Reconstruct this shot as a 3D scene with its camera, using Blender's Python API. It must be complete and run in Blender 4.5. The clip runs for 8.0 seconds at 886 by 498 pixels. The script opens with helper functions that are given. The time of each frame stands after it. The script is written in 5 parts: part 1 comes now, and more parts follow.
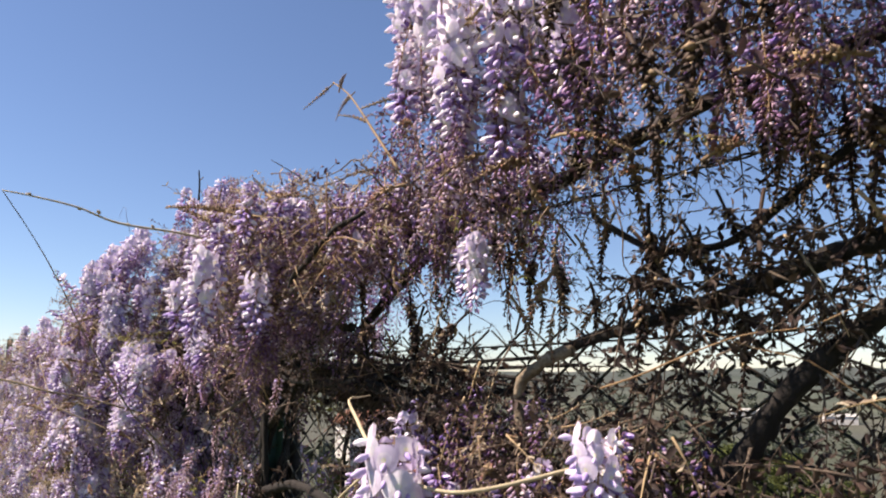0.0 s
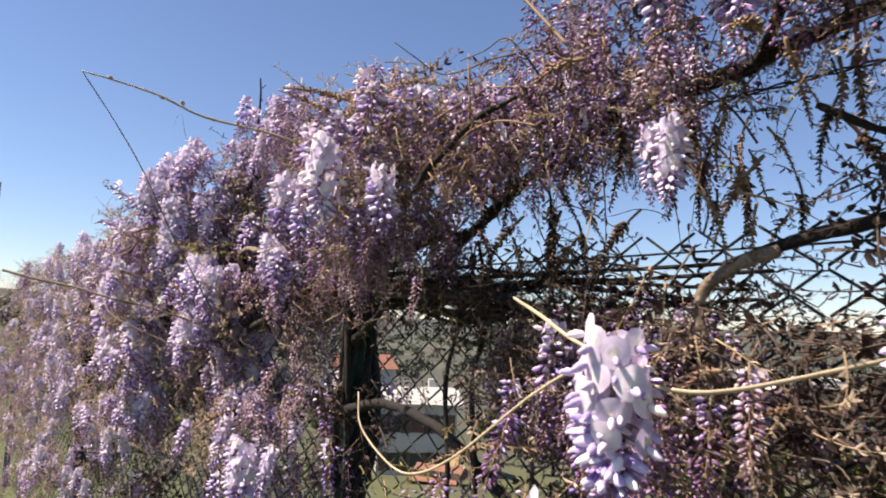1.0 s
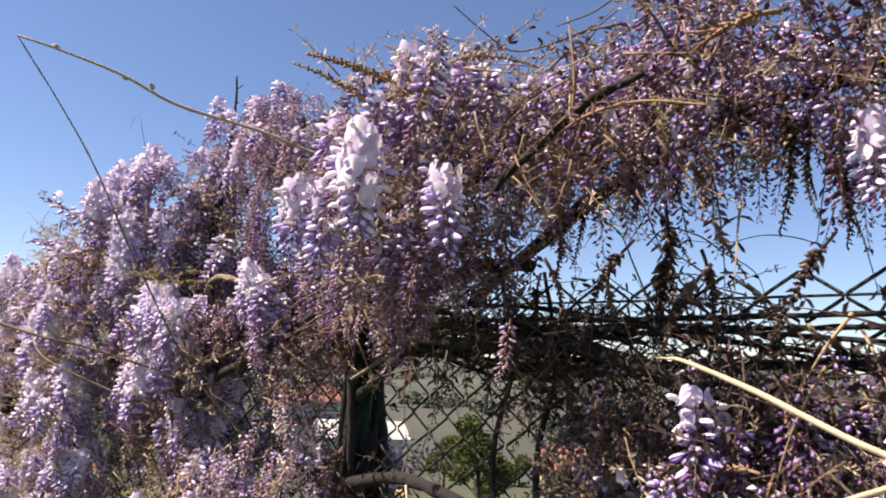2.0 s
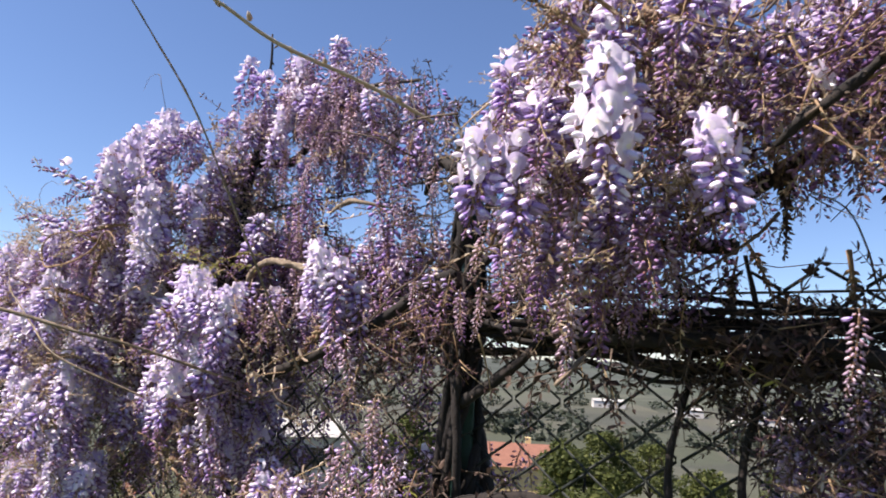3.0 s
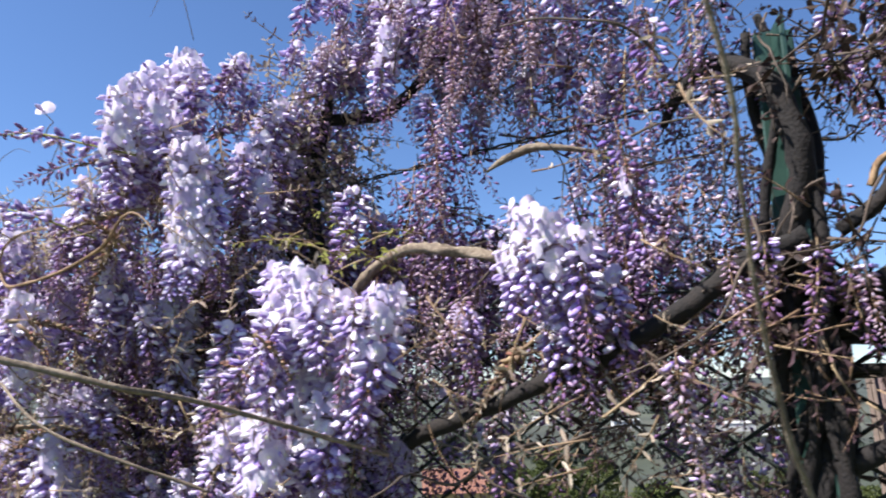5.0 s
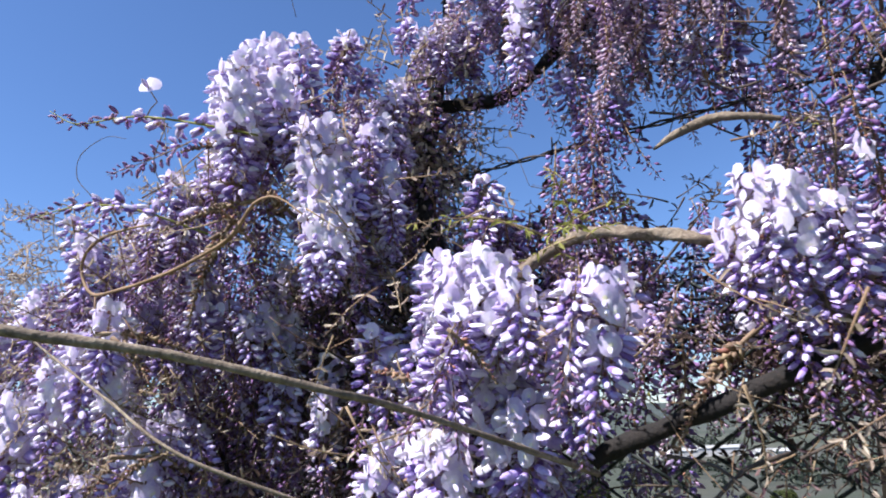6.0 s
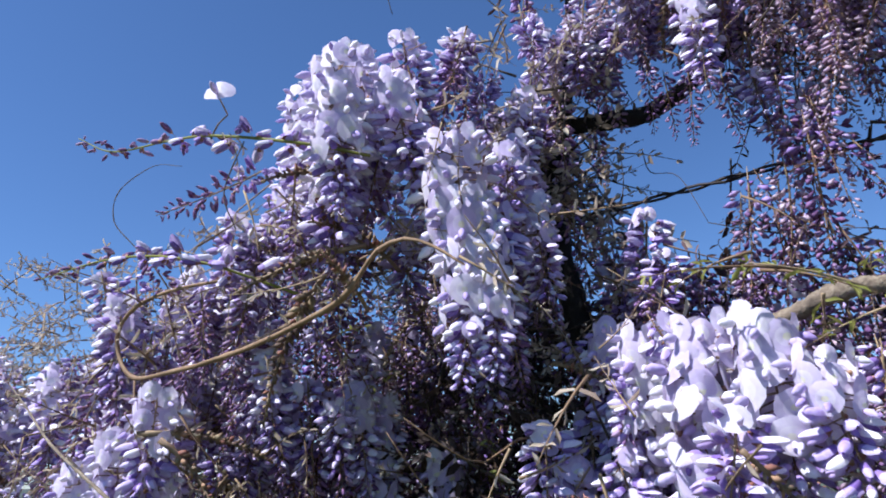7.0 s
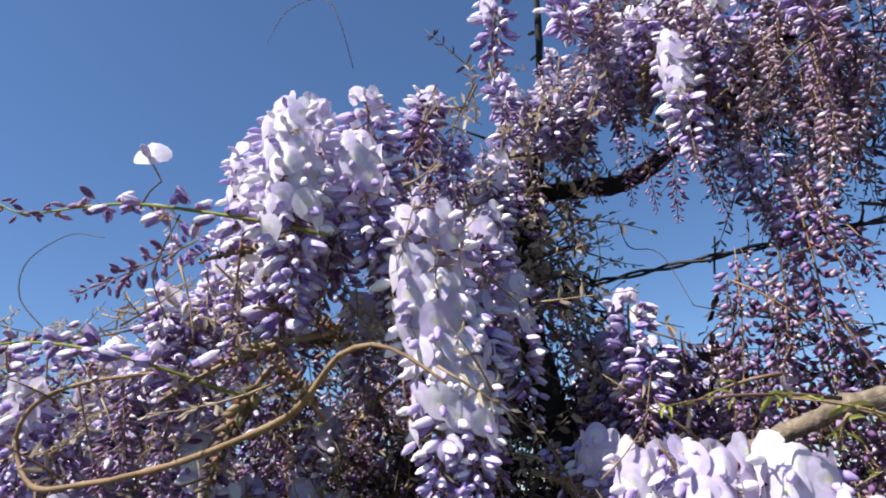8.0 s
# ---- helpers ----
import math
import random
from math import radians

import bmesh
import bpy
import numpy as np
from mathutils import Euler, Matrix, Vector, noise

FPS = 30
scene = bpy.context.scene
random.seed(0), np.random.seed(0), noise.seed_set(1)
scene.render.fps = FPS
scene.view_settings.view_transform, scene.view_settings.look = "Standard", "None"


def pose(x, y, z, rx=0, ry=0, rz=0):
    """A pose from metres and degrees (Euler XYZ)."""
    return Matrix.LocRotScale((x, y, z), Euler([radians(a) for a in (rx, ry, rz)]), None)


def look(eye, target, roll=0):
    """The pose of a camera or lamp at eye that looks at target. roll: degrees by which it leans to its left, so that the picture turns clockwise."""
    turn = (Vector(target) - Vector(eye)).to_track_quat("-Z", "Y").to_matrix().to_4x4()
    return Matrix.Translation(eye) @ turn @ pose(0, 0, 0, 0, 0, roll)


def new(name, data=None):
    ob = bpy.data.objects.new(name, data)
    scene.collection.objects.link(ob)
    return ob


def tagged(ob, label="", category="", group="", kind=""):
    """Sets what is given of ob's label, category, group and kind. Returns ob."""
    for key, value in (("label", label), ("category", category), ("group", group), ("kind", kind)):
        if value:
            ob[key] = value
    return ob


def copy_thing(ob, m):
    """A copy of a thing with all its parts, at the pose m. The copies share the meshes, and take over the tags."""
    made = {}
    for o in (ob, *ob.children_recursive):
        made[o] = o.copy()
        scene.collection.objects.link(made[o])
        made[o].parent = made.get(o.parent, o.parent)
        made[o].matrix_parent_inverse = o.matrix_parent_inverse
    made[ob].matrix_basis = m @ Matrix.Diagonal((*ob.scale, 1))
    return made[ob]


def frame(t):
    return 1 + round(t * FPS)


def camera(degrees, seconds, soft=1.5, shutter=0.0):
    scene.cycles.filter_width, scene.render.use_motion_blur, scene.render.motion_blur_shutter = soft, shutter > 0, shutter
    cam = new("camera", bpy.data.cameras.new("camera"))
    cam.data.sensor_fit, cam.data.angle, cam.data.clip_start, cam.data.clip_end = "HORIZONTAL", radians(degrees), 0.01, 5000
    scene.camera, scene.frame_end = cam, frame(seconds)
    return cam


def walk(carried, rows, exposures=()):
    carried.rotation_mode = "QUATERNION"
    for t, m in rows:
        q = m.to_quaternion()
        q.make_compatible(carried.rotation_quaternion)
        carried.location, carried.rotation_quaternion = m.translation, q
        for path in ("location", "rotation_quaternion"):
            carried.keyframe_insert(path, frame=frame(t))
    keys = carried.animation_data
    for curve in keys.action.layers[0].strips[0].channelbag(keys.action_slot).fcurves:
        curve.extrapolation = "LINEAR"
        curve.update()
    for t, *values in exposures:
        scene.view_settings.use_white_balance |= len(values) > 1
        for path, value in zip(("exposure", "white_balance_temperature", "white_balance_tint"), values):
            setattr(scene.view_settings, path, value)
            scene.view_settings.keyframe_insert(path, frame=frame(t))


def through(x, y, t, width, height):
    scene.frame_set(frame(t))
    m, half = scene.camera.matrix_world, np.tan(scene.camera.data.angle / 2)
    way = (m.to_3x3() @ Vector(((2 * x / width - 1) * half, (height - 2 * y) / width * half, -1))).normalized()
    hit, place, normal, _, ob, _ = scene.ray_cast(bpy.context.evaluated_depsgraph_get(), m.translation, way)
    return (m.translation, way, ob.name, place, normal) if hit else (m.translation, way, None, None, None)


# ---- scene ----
cam = camera(66.0, 8.0, soft=1.9, shutter=0.15)
PATH = [
    (0, (0.0117, 0.0247, 1.5442), (-0.0130, 2.5805, 2.0200), -0.0),
    (0.2, (-0.0422, 0.0310, 1.5277), (-0.0128, 2.6032, 1.9052), -0.3),
    (0.4, (-0.1004, 0.0325, 1.5143), (-0.0960, 2.6103, 1.8535), 0.2),
    (0.5, (-0.1196, 0.0364, 1.5039), (-0.1690, 2.6156, 1.8289), 1.8),
    (0.6, (-0.1438, 0.0440, 1.4933), (-0.1920, 2.6238, 1.8132), 2.8),
    (0.8, (-0.1693, 0.0721, 1.4829), (-0.2170, 2.6588, 1.7424), 2.8),
    (1, (-0.2093, 0.1430, 1.4766), (-0.2288, 2.7274, 1.7639), 2.4),
    (1.2, (-0.2431, 0.2171, 1.5000), (-0.3315, 2.7807, 1.9251), 0.1),
    (2.3, (-0.4355, 0.5044, 1.5052), (-0.1547, 3.0550, 1.9199), 3.4),
    (2.5, (-0.5018, 0.5486, 1.5065), (-0.1807, 3.0927, 1.9381), 2.9),
    (2.8, (-0.5885, 0.5965, 1.4935), (-0.2377, 3.1363, 1.9248), 2.8),
    (3, (-0.6227, 0.6474, 1.4922), (-0.2197, 3.1824, 1.9082), 3.1),
    (3.2, (-0.6459, 0.7154, 1.4865), (-0.1558, 3.2291, 1.9349), 2.9),
    (3.5, (-0.6630, 0.8242, 1.4948), (-0.0897, 3.3111, 1.9953), 1.2),
    (3.8, (-0.6707, 0.9122, 1.5050), (-0.1893, 3.3900, 2.1289), -0.5),
    (4, (-0.6864, 0.9581, 1.4974), (-0.1755, 3.4268, 2.1344), -0.6),
    (4.2, (-0.6936, 1.0105, 1.4938), (-0.1364, 3.4787, 2.0918), 1.0),
    (4.5, (-0.7527, 1.0881, 1.4896), (-0.0793, 3.5412, 2.0291), 1.7),
    (4.7, (-0.8105, 1.1479, 1.4867), (-0.0742, 3.5894, 1.9935), 2.1),
    (5, (-0.8983, 1.1947, 1.5000), (-0.2483, 3.6582, 2.0187), -1.0),
    (5.2, (-0.9542, 1.2038, 1.4831), (-0.3991, 3.6946, 1.9823), -1.0),
    (6.3, (-1.0816, 1.4417, 1.4883), (-0.3497, 3.8116, 2.2683), -3.4),
    (6.5, (-1.1024, 1.4963, 1.5065), (-0.4199, 3.8493, 2.3775), -3.7),
    (6.7, (-1.1186, 1.5360, 1.5264), (-0.4849, 3.9153, 2.3619), -3.4),
    (7, (-1.1297, 1.5808, 1.5520), (-0.4667, 3.9624, 2.3593), -3.3),
    (7.2, (-1.1347, 1.6097, 1.5784), (-0.3502, 3.9769, 2.3137), -3.6),
    (7.5, (-1.1297, 1.6419, 1.6079), (-0.2080, 3.9533, 2.3632), -4.6),
    (7.7, (-1.1274, 1.6414, 1.6174), (-0.1824, 3.9190, 2.4415), -4.9),
    (8, (-1.1323, 1.6341, 1.6105), (-0.2626, 3.9039, 2.5322), -4.1),
]
walk(cam, [(t, look(eye, target, roll)) for t, eye, target, roll in PATH], [(0.0, 1.16, 7500, 20), (2.5, 1.26, 7400, 23), (3.5, 1.22, 6350, 18), (4.5, 1.22, 6150, 16), (5.0, 1.24, 6250, 15), (6.5, 1.0, 5800, 17), (7.0, 0.82, 5680, 14), (8.0, 0.92, 6350, 11)])

# ---- light ----
SUN_FROM = Vector((-0.74, -0.06, 1.0)).normalized()
world = bpy.data.worlds.new("sky")
scene.world = world
world.use_nodes = True
wn = world.node_tree
sky = wn.nodes.new("ShaderNodeTexSky")
sky.sky_type, sky.sun_disc = "NISHITA", False
sky.sun_elevation = math.asin(SUN_FROM.z)
sky.sun_rotation = math.atan2(SUN_FROM.x, SUN_FROM.y)
sky.air_density, sky.dust_density, sky.ozone_density, sky.altitude = 1.0, 0.03, 8.0, 300
wn.nodes["Background"].inputs[1].default_value = 0.072
wn.links.new(sky.outputs[0], wn.nodes["Background"].inputs[0])
sun = new("sun", bpy.data.lights.new("sun", "SUN"))
sun.data.energy, sun.data.angle, sun.data.color = 5.0, radians(0.55), (1.0, 0.95, 0.87)
sun.matrix_world = look((0, 0, 30), Vector((0, 0, 30)) - SUN_FROM)

# ---- materials ----


def nodes_of(name, rough=0.6):
    mat = bpy.data.materials.new(name)
    mat.use_nodes = True
    tree = mat.node_tree
    bsdf = tree.nodes["Principled BSDF"]
    bsdf.inputs["Roughness"].default_value = rough
    return mat, tree, bsdf


def noise_node(tree, scale, detail=4.0, rough=0.6, coords="Object"):
    tc = tree.nodes.new("ShaderNodeTexCoord")
    n = tree.nodes.new("ShaderNodeTexNoise")
    n.inputs["Scale"].default_value, n.inputs["Detail"].default_value, n.inputs["Roughness"].default_value = scale, detail, rough
    tree.links.new(tc.outputs[coords], n.inputs["Vector"])
    return n


def ramp(tree, source, stops):
    r = tree.nodes.new("ShaderNodeValToRGB")
    while len(r.color_ramp.elements) < len(stops):
        r.color_ramp.elements.new(0.5)
    for e, (p, c) in zip(r.color_ramp.elements, stops):
        e.position, e.color = p, (*c, 1)
    tree.links.new(source, r.inputs[0])
    return r


def bump(tree, bsdf, source, strength, distance):
    b = tree.nodes.new("ShaderNodeBump")
    b.inputs["Strength"].default_value, b.inputs["Distance"].default_value = strength, distance
    tree.links.new(source, b.inputs["Height"])
    tree.links.new(b.outputs[0], bsdf.inputs["Normal"])


def surface(name, stops, scale, rough=0.7, bumps=0.3, depth=0.002, coords="Object", metal=0.0):
    """A rough surface whose colour runs through the stops by noise at two scales."""
    mat, tree, bsdf = nodes_of(name, rough)
    bsdf.inputs["Metallic"].default_value = metal
    a, b = noise_node(tree, scale, coords=coords), noise_node(tree, scale * 9, 3, coords=coords)
    mix = tree.nodes.new("ShaderNodeMath")
    mix.operation = "MULTIPLY_ADD"
    tree.links.new(b.outputs["Fac"], mix.inputs[0])
    mix.inputs[1].default_value = 0.45
    half = tree.nodes.new("ShaderNodeMath")
    half.operation = "MULTIPLY"
    half.inputs[1].default_value = 0.55
    tree.links.new(a.outputs["Fac"], half.inputs[0])
    tree.links.new(half.outputs[0], mix.inputs[2])
    r = ramp(tree, mix.outputs[0], stops)
    tree.links.new(r.outputs[0], bsdf.inputs["Base Color"])
    bump(tree, bsdf, mix.outputs[0], bumps, depth)
    return mat


def petal(name, stops, through=0.24, rough=0.65, fine=260.0):
    """Thin petals or leaves: each one takes its own tint, light shines through."""
    mat, tree, bsdf = nodes_of(name, rough)
    bsdf.inputs["Specular IOR Level"].default_value = 0.2
    geo = tree.nodes.new("ShaderNodeNewGeometry")
    n = noise_node(tree, fine, 3)
    add = tree.nodes.new("ShaderNodeMath")
    add.operation = "MULTIPLY_ADD"
    tree.links.new(n.outputs["Fac"], add.inputs[0])
    add.inputs[1].default_value = 0.5
    part_of = tree.nodes.new("ShaderNodeMath")
    part_of.operation = "MULTIPLY_ADD"
    part_of.inputs[1].default_value, part_of.inputs[2].default_value = 0.75, -0.12
    tree.links.new(geo.outputs["Random Per Island"], part_of.inputs[0])
    tree.links.new(part_of.outputs[0], add.inputs[2])
    r = ramp(tree, add.outputs[0], stops)
    tree.links.new(r.outputs[0], bsdf.inputs["Base Color"])
    bump(tree, bsdf, n.outputs["Fac"], 0.25, 0.0006)
    tr = tree.nodes.new("ShaderNodeBsdfTranslucent")
    tree.links.new(r.outputs[0], tr.inputs["Color"])
    mix = tree.nodes.new("ShaderNodeMixShader")
    mix.inputs[0].default_value = through
    out = tree.nodes["Material Output"]
    tree.links.new(bsdf.outputs[0], mix.inputs[1])
    tree.links.new(tr.outputs[0], mix.inputs[2])
    tree.links.new(mix.outputs[0], out.inputs["Surface"])
    return mat


BANNER = petal("banner_petal", [(0.1, (0.56, 0.47, 0.69)), (0.5, (0.68, 0.61, 0.76)), (0.9, (0.82, 0.78, 0.84))], 0.34)
WING = petal("wing_petal", [(0.1, (0.42, 0.31, 0.64)), (0.42, (0.66, 0.57, 0.79)), (0.78, (0.87, 0.83, 0.88))], 0.22)
VIOLET = petal("violet_bud", [(0.1, (0.19, 0.10, 0.38)), (0.5, (0.36, 0.25, 0.57)), (0.9, (0.58, 0.46, 0.70))], 0.22)
# bud colour, taken down further to stand for clusters hanging in shade
BUD = petal("flower_bud", [(0.1, (0.11, 0.05, 0.14)), (0.5, (0.23, 0.12, 0.27)), (0.9, (0.42, 0.29, 0.44))], 0.15)
YOUNG = petal("young_flower", [(0.1, (0.28, 0.17, 0.26)), (0.5, (0.52, 0.38, 0.49)), (0.9, (0.76, 0.64, 0.70))], 0.3)
CALYX = petal("calyx", [(0.1, (0.13, 0.05, 0.05)), (0.5, (0.30, 0.14, 0.10)), (0.9, (0.44, 0.27, 0.16))], 0.1)
STALK = petal("flower_stalk", [(0.1, (0.14, 0.085, 0.055)), (0.5, (0.24, 0.16, 0.095)), (0.9, (0.36, 0.27, 0.16))], 0.1)
SCALE = petal("bud_scale", [(0.1, (0.09, 0.055, 0.05)), (0.5, (0.21, 0.14, 0.095)), (0.9, (0.38, 0.29, 0.17))], 0.12)
PALE = petal("banner_heart", [(0.1, (0.68, 0.61, 0.77)), (0.5, (0.78, 0.73, 0.82)), (0.9, (0.87, 0.84, 0.86))], 0.34)
SPOT = petal("banner_spot", [(0.1, (0.74, 0.72, 0.48)), (0.9, (0.88, 0.86, 0.72))])
LEAF = petal("young_leaf", [(0.1, (0.13, 0.12, 0.03)), (0.5, (0.25, 0.26, 0.06)), (0.9, (0.42, 0.42, 0.12))], 0.35)
TANLEAF = petal("tan_young_leaf", [(0.1, (0.24, 0.17, 0.13)), (0.5, (0.43, 0.35, 0.26)), (0.9, (0.60, 0.52, 0.39))], 0.34)
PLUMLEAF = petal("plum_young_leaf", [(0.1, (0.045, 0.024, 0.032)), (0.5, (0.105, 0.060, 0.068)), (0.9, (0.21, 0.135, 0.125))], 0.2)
# brown leaf, dark enough to stand in for the shade inside the vine
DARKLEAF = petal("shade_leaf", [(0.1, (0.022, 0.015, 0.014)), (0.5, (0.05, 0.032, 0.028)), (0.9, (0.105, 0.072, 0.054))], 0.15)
# bark colour lowered to near black: the shade under the mass is included
BARK = surface("shade_dark_bark", [(0.25, (0.004, 0.003, 0.003)), (0.5, (0.008, 0.006, 0.005)), (0.75, (0.026, 0.018, 0.013))], 30, 0.9, 0.9, 0.004)
TWIG = surface("young_bark", [(0.25, (0.10, 0.055, 0.026)), (0.5, (0.21, 0.125, 0.06)), (0.75, (0.36, 0.25, 0.14))], 60, 0.75, 0.5, 0.001)
SHOOT = surface("pale_shoot_bark", [(0.25, (0.24, 0.19, 0.12)), (0.5, (0.40, 0.335, 0.22)), (0.75, (0.56, 0.49, 0.34))], 60, 0.75, 0.5, 0.001)
LIMBTAN = surface("weathered_limb_bark", [(0.3, (0.045, 0.033, 0.024)), (0.5, (0.17, 0.13, 0.09)), (0.7, (0.36, 0.30, 0.21))], 26, 0.9, 0.9, 0.004)
DRYTWIG = surface("dry_bark", [(0.25, (0.03, 0.02, 0.018)), (0.5, (0.075, 0.055, 0.04)), (0.75, (0.18, 0.13, 0.09))], 80, 0.85, 0.5, 0.001)
WIRE = surface("coated_wire", [(0.3, (0.004, 0.008, 0.006)), (0.7, (0.010, 0.017, 0.014))], 40, 0.7, 0.2, 0.0005)
RUST = surface("rusty_wire", [(0.3, (0.018, 0.014, 0.013)), (0.7, (0.055, 0.042, 0.034))], 90, 0.6, 0.4, 0.0005, metal=0.5)
POSTGREEN = surface("green_post_paint", [(0.25, (0.012, 0.036, 0.028)), (0.5, (0.018, 0.058, 0.045)), (0.8, (0.04, 0.09, 0.07))], 35, 0.5, 0.2, 0.0006)
CONCRETE = surface("concrete", [(0.3, (0.26, 0.26, 0.25)), (0.7, (0.42, 0.42, 0.40))], 14, 0.9, 0.5, 0.003)
ROOF = surface("roof_clay", [(0.3, (0.14, 0.06, 0.042)), (0.55, (0.20, 0.09, 0.06)), (0.8, (0.27, 0.145, 0.10))], 2.5, 0.85, 0.3, 0.01)
BARREL = surface("faded_barrel_tile", [(0.3, (0.08, 0.046, 0.038)), (0.5, (0.11, 0.075, 0.066)), (0.75, (0.16, 0.125, 0.11))], 5.0, 0.9, 0.4, 0.004)
OCHRE = surface("ochre_plaster", [(0.3, (0.58, 0.42, 0.20)), (0.7, (0.70, 0.54, 0.28))], 1.2, 0.9, 0.2, 0.005)
WHITEWALL = surface("white_plaster", [(0.3, (0.44, 0.43, 0.41)), (0.7, (0.56, 0.55, 0.52))], 1.0, 0.9, 0.2, 0.005)
GLASS = surface("dark_window", [(0.3, (0.02, 0.025, 0.03)), (0.7, (0.05, 0.06, 0.07))], 1.0, 0.15, 0.0, 0.001)
SHUTTER = surface("shutter_paint", [(0.3, (0.08, 0.06, 0.04)), (0.7, (0.14, 0.10, 0.07))], 3.0, 0.6, 0.2, 0.003)
TREELEAF = petal("tree_leaf", [(0.1, (0.026, 0.038, 0.010)), (0.5, (0.052, 0.068, 0.018)), (0.9, (0.10, 0.115, 0.032))], 0.3, fine=3.0)
# greyed towards blue to carry the haze over the distant woods
WOODLEAF = petal("far_wood_leaf", [(0.1, (0.020, 0.029, 0.021)), (0.5, (0.034, 0.045, 0.033)), (0.9, (0.056, 0.068, 0.044))], 0.1, fine=0.05)


def ground_material():
    """Grass near by, pale stubble fields in the valley, dull green scrub on the hills; fields and scrub vary. Far tones
    turn bluish to put haze into the colour.
    """
    mat, tree, bsdf = nodes_of("hillside_ground", 0.95)
    tc = tree.nodes.new("ShaderNodeTexCoord")
    warp = noise_node(tree, 0.012, 3)
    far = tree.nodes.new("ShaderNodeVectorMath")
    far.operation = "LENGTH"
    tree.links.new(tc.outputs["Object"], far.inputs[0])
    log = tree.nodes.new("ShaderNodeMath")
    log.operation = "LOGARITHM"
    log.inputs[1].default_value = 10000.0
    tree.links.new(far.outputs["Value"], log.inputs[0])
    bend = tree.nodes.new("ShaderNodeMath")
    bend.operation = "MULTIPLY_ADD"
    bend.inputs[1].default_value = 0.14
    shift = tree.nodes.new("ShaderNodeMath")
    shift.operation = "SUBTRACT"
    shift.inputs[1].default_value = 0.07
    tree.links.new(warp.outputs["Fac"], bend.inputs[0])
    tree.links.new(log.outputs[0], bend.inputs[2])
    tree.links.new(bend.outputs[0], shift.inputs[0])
    # the last stops drift to dull blue with distance, in place of haze
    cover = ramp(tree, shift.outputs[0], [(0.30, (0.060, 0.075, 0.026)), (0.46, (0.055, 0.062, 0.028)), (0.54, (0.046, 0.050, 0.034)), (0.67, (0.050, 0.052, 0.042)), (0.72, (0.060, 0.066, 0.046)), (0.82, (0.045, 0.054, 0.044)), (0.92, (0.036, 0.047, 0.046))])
    vor = tree.nodes.new("ShaderNodeTexVoronoi")
    vor.inputs["Scale"].default_value = 0.011
    tree.links.new(tc.outputs["Object"], vor.inputs["Vector"])
    sep = tree.nodes.new("ShaderNodeSeparateColor")
    tree.links.new(vor.outputs["Color"], sep.inputs[0])
    fields = ramp(tree, sep.outputs[0], [(0.1, (0.55, 0.62, 0.48)), (0.4, (0.95, 0.95, 0.9)), (0.65, (1.25, 1.18, 1.1)), (0.9, (0.72, 0.85, 0.62))])
    n = noise_node(tree, 0.25, 8, 0.7)
    scrub = ramp(tree, n.outputs["Fac"], [(0.3, (0.55, 0.6, 0.5)), (0.5, (1.0, 1.0, 0.95)), (0.7, (1.3, 1.2, 1.1))])
    source = cover.outputs[0]
    for other in (fields, scrub):
        mix = tree.nodes.new("ShaderNodeMix")
        mix.data_type, mix.blend_type = "RGBA", "MULTIPLY"
        mix.inputs[0].default_value = 0.85
        tree.links.new(source, mix.inputs[6])
        tree.links.new(other.outputs[0], mix.inputs[7])
        source = mix.outputs[2]
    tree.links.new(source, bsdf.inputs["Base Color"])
    fine = noise_node(tree, 6, 6)
    bump(tree, bsdf, fine.outputs["Fac"], 0.6, 0.06)
    return mat


GROUND = ground_material()

# ---- mesh helpers ----


def build(name, verts, faces, mats, slots=None, parent=None, label="", smooth=True):
    """A mesh object out of arrays; faces are all of one size."""
    verts, faces = np.asarray(verts, dtype=np.float32), np.asarray(faces, dtype=np.int32)
    me = bpy.data.meshes.new(name)
    k = faces.shape[1]
    me.vertices.add(len(verts))
    me.vertices.foreach_set("co", verts.ravel())
    me.loops.add(faces.size)
    me.loops.foreach_set("vertex_index", faces.ravel())
    me.polygons.add(len(faces))
    me.polygons.foreach_set("loop_start", np.arange(0, faces.size, k, dtype=np.int32))
    me.polygons.foreach_set("use_smooth", np.full(len(faces), smooth))
    for m in mats:
        me.materials.append(m)
    if slots is not None:
        me.polygons.foreach_set("material_index", np.asarray(slots, dtype=np.int32))
    me.update(calc_edges=True)
    me.validate()
    ob = new(name, me)
    ob.parent = parent
    if label:
        ob["label"] = label
    return ob


def share(name, mesh, m, parent=None):
    ob = new(name, mesh)
    ob.parent = parent
    ob.matrix_basis = m
    return ob


def part(name, bm, material, parent, label=""):
    me = bpy.data.meshes.new(name)
    bmesh.ops.recalc_face_normals(bm, faces=bm.faces)
    bm.to_mesh(me)
    bm.free()
    me.materials.append(material)
    ob = new(name, me)
    ob.parent = parent
    if label:
        ob["label"] = label
    return ob


def box(bm, x0, x1, y0, y1, z0, z1, bevel=0.0):
    made = bmesh.ops.create_cube(bm, size=1, matrix=Matrix.Translation(((x0 + x1) / 2, (y0 + y1) / 2, (z0 + z1) / 2)) @ Matrix.Diagonal((x1 - x0, y1 - y0, z1 - z0, 1)))
    if bevel:
        bmesh.ops.bevel(bm, geom=list({e for v in made["verts"] for e in v.link_edges}), offset=bevel, segments=1, affect="EDGES")
    return bm


